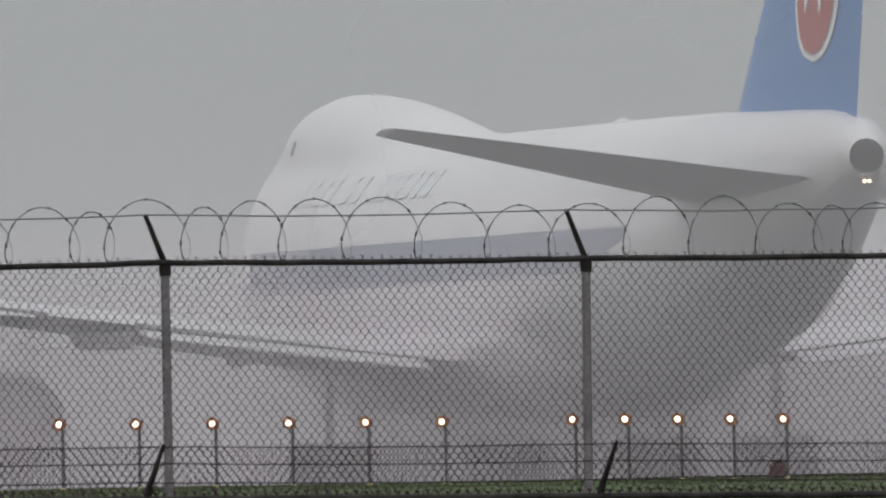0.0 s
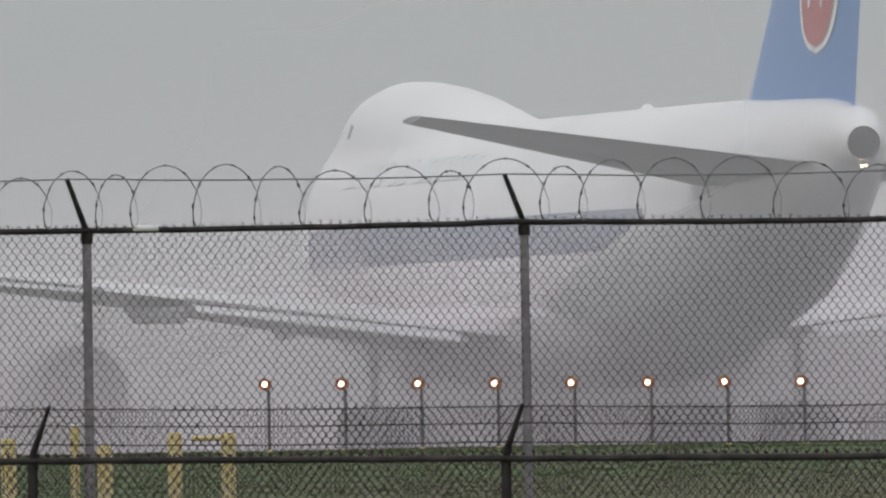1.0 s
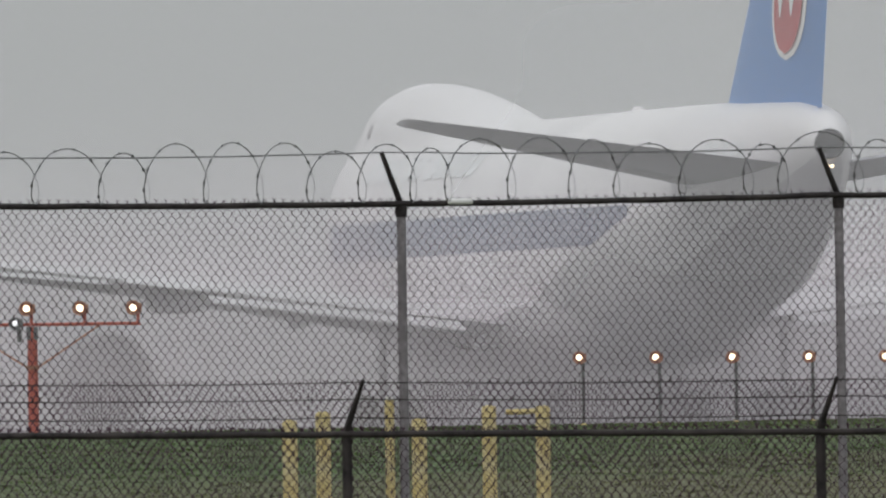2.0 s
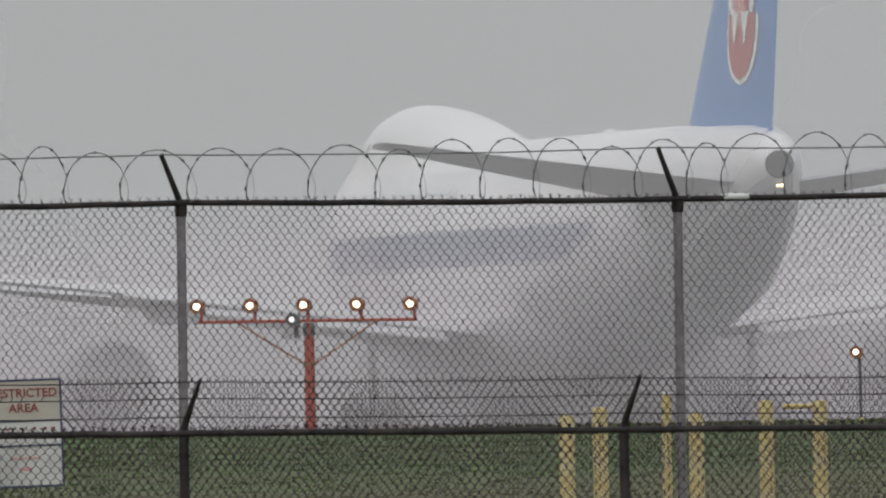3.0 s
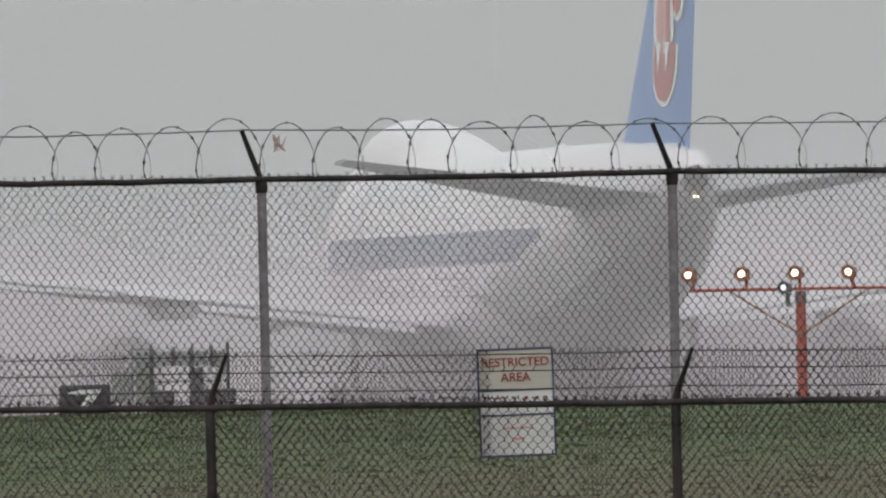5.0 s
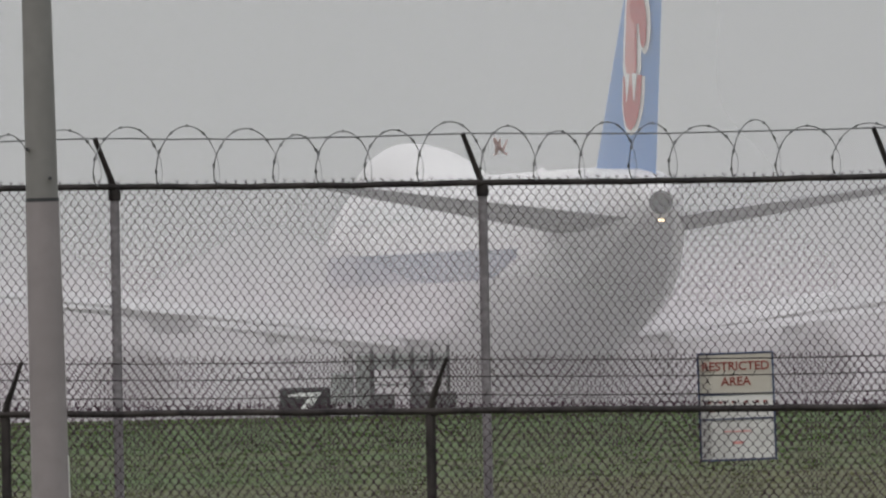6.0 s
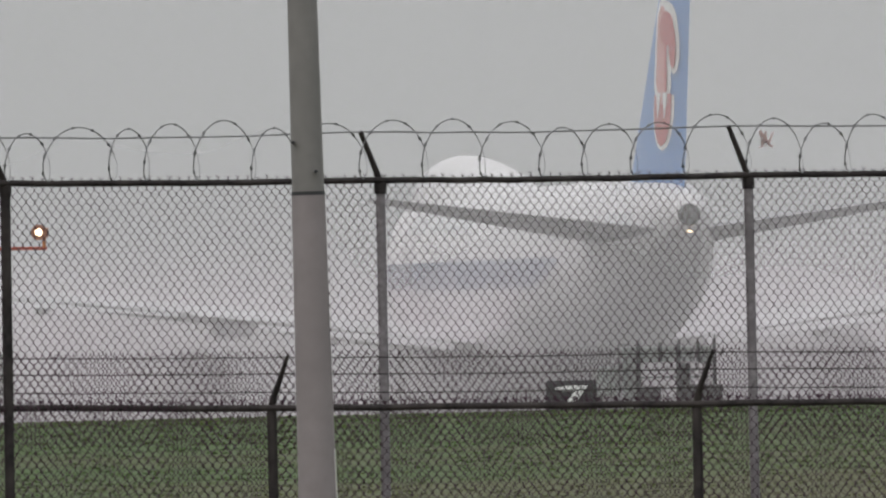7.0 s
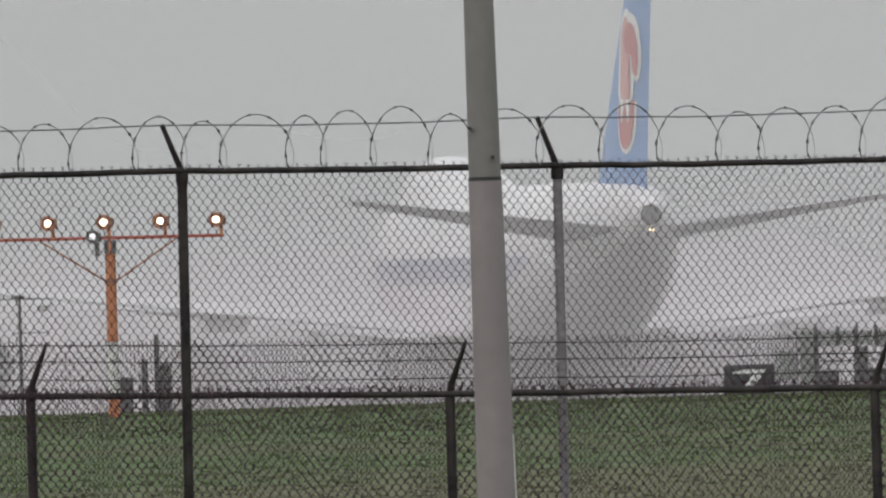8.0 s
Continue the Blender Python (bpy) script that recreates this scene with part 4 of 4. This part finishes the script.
    for name, mat, shape, out in pieces:
        bm = bmesh.new()
        grid = []
        for i in range(15):
            z, cy, half = shape(i / 14)
            grid.append([])
            for k in range(7):
                yy = cy + half * (k / 3 - 1)
                h = z - 8.3
                chord = 13.0 - 0.88 * h
                t = min(max((14.0 - 1.24 * h - yy) / chord, 0.02), 0.995)
                th = 0.12 * chord * 2.6 * (0.30 * math.sqrt(t) - 0.13 * t - 0.17 * t ** 2.2)
                grid[-1].append(bm.verts.new((-th - out, yy, z)))
        for r0, r1 in zip(grid, grid[1:]):
            for k in range(6):
                bm.faces.new((r0[k], r0[k + 1], r1[k + 1], r1[k]))
        part(name, bm, mat, fin, {LOGO_RED: "red petal of the emblem", PETAL_PINK: "pink petal of the emblem"}.get(mat, "white edge of the emblem"), smooth=True)
    # tailplane, its nose trimmed down
    for s in (-1, 1):
        secs = [((s * xx, 12.6 - 0.90 * xx, 6.45 + 0.126 * xx + 0.35), 10.6 - 0.74 * xx, 0.09, 0.55 - 0.042 * xx, False) for xx in (0.5, 4, 8, 10.3, 10.78)]
        bm = wing_skin(bmesh.new(), secs)
        part("tailplane", bm, WING_GREY, p, "grey swept tailplane", smooth=True)
    # wings, flaps and fairings
    for s in (-1, 1):
        secs = []
        for xx, le, ch, z in ((2.6, 46.5, 16.0, 2.95), (7, 42.5, 13.2, 3.48), (12, 38.0, 10.0, 4.08), (20, 31.0, 7.6, 4.92), (28, 23.9, 5.3, 5.86), (32.2, 20.2, 4.0, 6.50)):
            secs.append(((s * xx, le, z), ch, 0.115 if xx < 13 else 0.1, -0.2, False))
        wing = part("wing", wing_skin(bmesh.new(), secs), FLAP_GREY, p, "pale grey swept wing", smooth=True)
        for x0, x1, y0, y1, z0, z1, ch in ((4.55, 11.7, 29.8, 28.2, 3.12, 3.98, 2.3), (14.6, 22.0, 26.4, 21.6, 4.5, 5.08, 1.7)):
            secs = []
            for f in (0, 0.5, 1):
                xx = x0 + (x1 - x0) * f
                secs.append(((s * xx, y0 + (y1 - y0) * f + 0.9, z0 + (z1 - z0) * f - 0.25), ch, 0.075, -ch * 0.14, False))
            part("flap", wing_skin(bmesh.new(), secs, 6), FLAP_GREY, wing, "lowered pale grey flap", smooth=True)
        # dark strips painting in shade between wing and lowered flaps, and under rear edges
        for x0, y0, z0, x1, y1, z1, deep in ((4.5, 30.4, 3.2, 11.8, 28.0, 4.1, 0.09), (4.6, 28.3, 2.88, 11.7, 26.7, 3.74, 0.05), (14.2, 26.4, 4.38, 24.0, 21.0, 5.36, 0.08)):
            ends = [Vector((s * x0, y0, z0)), Vector((s * x1, y1, z1))]
            bm = bmesh.new()
            rings = [[bm.verts.new(e + Vector((0, dy, dz))) for dy, dz in ((0, 0), (0, -deep), (-0.12, -deep), (-0.12, 0))] for e in ends]
            for k in range(4):
                bm.faces.new((rings[0][k], rings[0][(k + 1) % 4], rings[1][(k + 1) % 4], rings[1][k]))
            bm.faces.new(rings[0])
            bm.faces.new(rings[1][::-1])
            part("flap_shade_strip", bm, NACELLE, wing, "dark strip standing in for shade along the flap")
        for xx, yb, z in ((8.8, 28.6, 3.3), (19.6, 23.6, 4.7)):
            m = pose(s * xx, yb, z, -93, 0, 0)
            bm = lathe(bmesh.new(), ((-1.4, 0.04), (-0.8, 0.12), (0.6, 0.19), (2.6, 0.18), (3.6, 0.06)), m, 12)
            part("flap_fairing", bm, FLAP_GREY, wing, smooth=True)
        bm = box(bmesh.new(), (s * 12.5, 28.6, 3.8), (1.4, 1.3, 0.42), 0.08, pose(0, 0, 0, 14, 0, 0))
        part("inner_aileron", bm, WING_GREY, wing, "grey inner aileron")
        secs = [((s * 32.2, 20.2, 6.5), 3.9, 0.06, 0, True), ((s * 32.7, 18.3, 8.3), 1.6, 0.06, 0, True)]
        part("winglet", wing_skin(bmesh.new(), secs, 6), WHITE, wing, smooth=True)
        for ex, ey, ez in ((11.8, 47.6, 1.85), (20.9, 39.6, 2.35)):
            m = pose(s * ex, ey, ez, 90, 0, 0)
            eng = part("engine", lathe(bmesh.new(), ((0.25, 1.05), (0.0, 1.22), (0.6, 1.38), (2.2, 1.4), (3.6, 1.24), (3.62, 1.1), (3.3, 0.8)), m, 24), NACELLE, p, "grey engine nacelle", smooth=True)
            part("core", lathe(bmesh.new(), ((3.3, 0.95), (4.6, 0.72), (5.4, 0.55), (5.42, 0.42), (6.0, 0.08)), m, 20), DARK_METAL, eng, "dark metal exhaust core", smooth=True)
            bm = wing_skin(bmesh.new(), [((s * ex, ey - 0.8, ez + 1.2), 5.6, 0.06, 0, True), ((s * ex, ey - 3.2, ez + 2.5), 5.6, 0.06, 0, True)], 6)
            part("pylon", bm, WHITE, eng, smooth=True)
    # landing gear
    for xx, yy, zt in ((-5.5, 36.5, 3.2), (5.5, 36.5, 3.2), (-1.9, 33.2, 2.2), (1.9, 33.2, 2.2)):
        gear = part("main_gear", tube(bmesh.new(), (xx, yy, 0.62), (xx, yy, zt), 0.12, n=12), WHITE, p)
        part("truck_beam", tube(bmesh.new(), (xx, yy - 0.85, 0.62), (xx, yy + 0.85, 0.62), 0.13, n=10), DARK_METAL, gear)
        for dx in (-0.56, 0.56):
            for dy in (-0.75, 0.75):
                m = pose(xx + dx, yy + dy, 0.62, 0, 90, 0)
                part("wheel", lathe(bmesh.new(), ((-0.22, 0.3), (-0.22, 0.52), (-0.13, 0.61), (0.13, 0.61), (0.22, 0.52), (0.22, 0.3)), m, 20), TYRE, gear, smooth=True)
    gear = part("nose_gear", tube(bmesh.new(), (0, 61.5, 0.6), (0, 61.5, 2.6), 0.14, n=12), WHITE, p)
    for dx in (-0.45, 0.45):
        m = pose(dx, 61.5, 0.62, 0, 90, 0)
        part("wheel", lathe(bmesh.new(), ((-0.2, 0.3), (-0.2, 0.52), (-0.12, 0.61), (0.12, 0.61), (0.2, 0.52), (0.2, 0.3)), m, 20), TYRE, gear, smooth=True)
    part("antenna_fairing", lathe(bmesh.new(), ((0, 0.22), (0.1, 0.2), (0.2, 0.08)), pose(0, 27.5, 8.58), 12), WHITE, p, smooth=True)
    return p


aircraft = build_aircraft()


# ================= sheets standing in for haze and spray ===
def veil(name, width, height, mat, bow=0.0, lean=0.0):
    V, FC = [], []
    n = 24
    for i in range(n + 1):
        f = i / n * 2 - 1
        for z in (-3.0, height * 0.5, height):
            V.append((f * width, bow * (1 - f * f) + lean * z, z))
    for i in range(n):
        for k in range(2):
            FC.append((i * 3 + k, i * 3 + k + 1, (i + 1) * 3 + k + 1, (i + 1) * 3 + k))
    me = bpy.data.meshes.new(name)
    me.from_pydata(V, [], FC)
    me.materials.append(mat)
    me.shade_smooth()
    return me


# translucent sheets imitate haze; the nearest one lifts the dark tones behind it
for d, amount in ((213, 0.07), (540, 0.27), (690, 0.08), (860, 0.08)):
    ob = new("haze_sheet", veil("haze_sheet", d * 0.30, 60, mist("mist_%d" % d, amount, scale=0.02)))
    ob.matrix_world = pose(0, d, 0)
    tagged(ob, "pale translucent sheet standing in for haze", "mist", kind="stuff")

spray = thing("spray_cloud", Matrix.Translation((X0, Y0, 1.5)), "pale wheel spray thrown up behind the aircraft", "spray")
# thin sheets; the first leans so its cut on the hull fits the camera's view
for yy, wide, top, amount, lean in ((57.0, 9, 9.5, 0.5, -7.0), (27.5, 40, 7.0, 0.38, 0.4), (38.5, 42, 8.0, 0.46, 0.6), (51.0, 46, 11.0, 0.55, 0.6)):
    ob = part("spray_sheet", veil("spray_sheet", wide, top, mist("spray_%d" % yy, amount, top, wide, 0.16), -4.0, lean), None, spray)
    ob.matrix_basis = pose(0, yy, 0)


def motions():
    rows = []
    for k in range(17):
        t = k * 0.5
        x, y = along(V0 * t + ACC * t * t / 2, float(np.interp(t, SIDE_FIT_T, SIDE_FIT)))
        rows.append((t, pose(x, y, tail_base_z(t), -0.16 + 0.0062 * t * t, 0, 8.92 + 0.062 * t)))
    walk(aircraft, rows)
    walk(spray, rows)


# sideways shifts, in metres, that keep the aircraft fitted to the camera's view
SIDE_FIT_T = (0.0, 0.5, 1.0, 2.5, 3.0, 3.5, 4.5, 6.0, 7.0, 7.5, 8.0)
SIDE_FIT = (-0.03, 0.07, 0.16, 0.02, -0.09, -0.12, -0.12, -0.07, -0.04, 0.08, 0.2)


def tail_base_z(t):
    """Height under the tail, set so the aircraft fits the camera's view."""
    ts, zs = (0.0, 1.0, 2.5, 3.5, 4.5, 6.0, 7.0, 8.0), (1.458, 1.4, 1.18, 1.05, 0.95, 0.80, 0.66, 0.63)
    return float(np.interp(t, ts, zs))


motions()
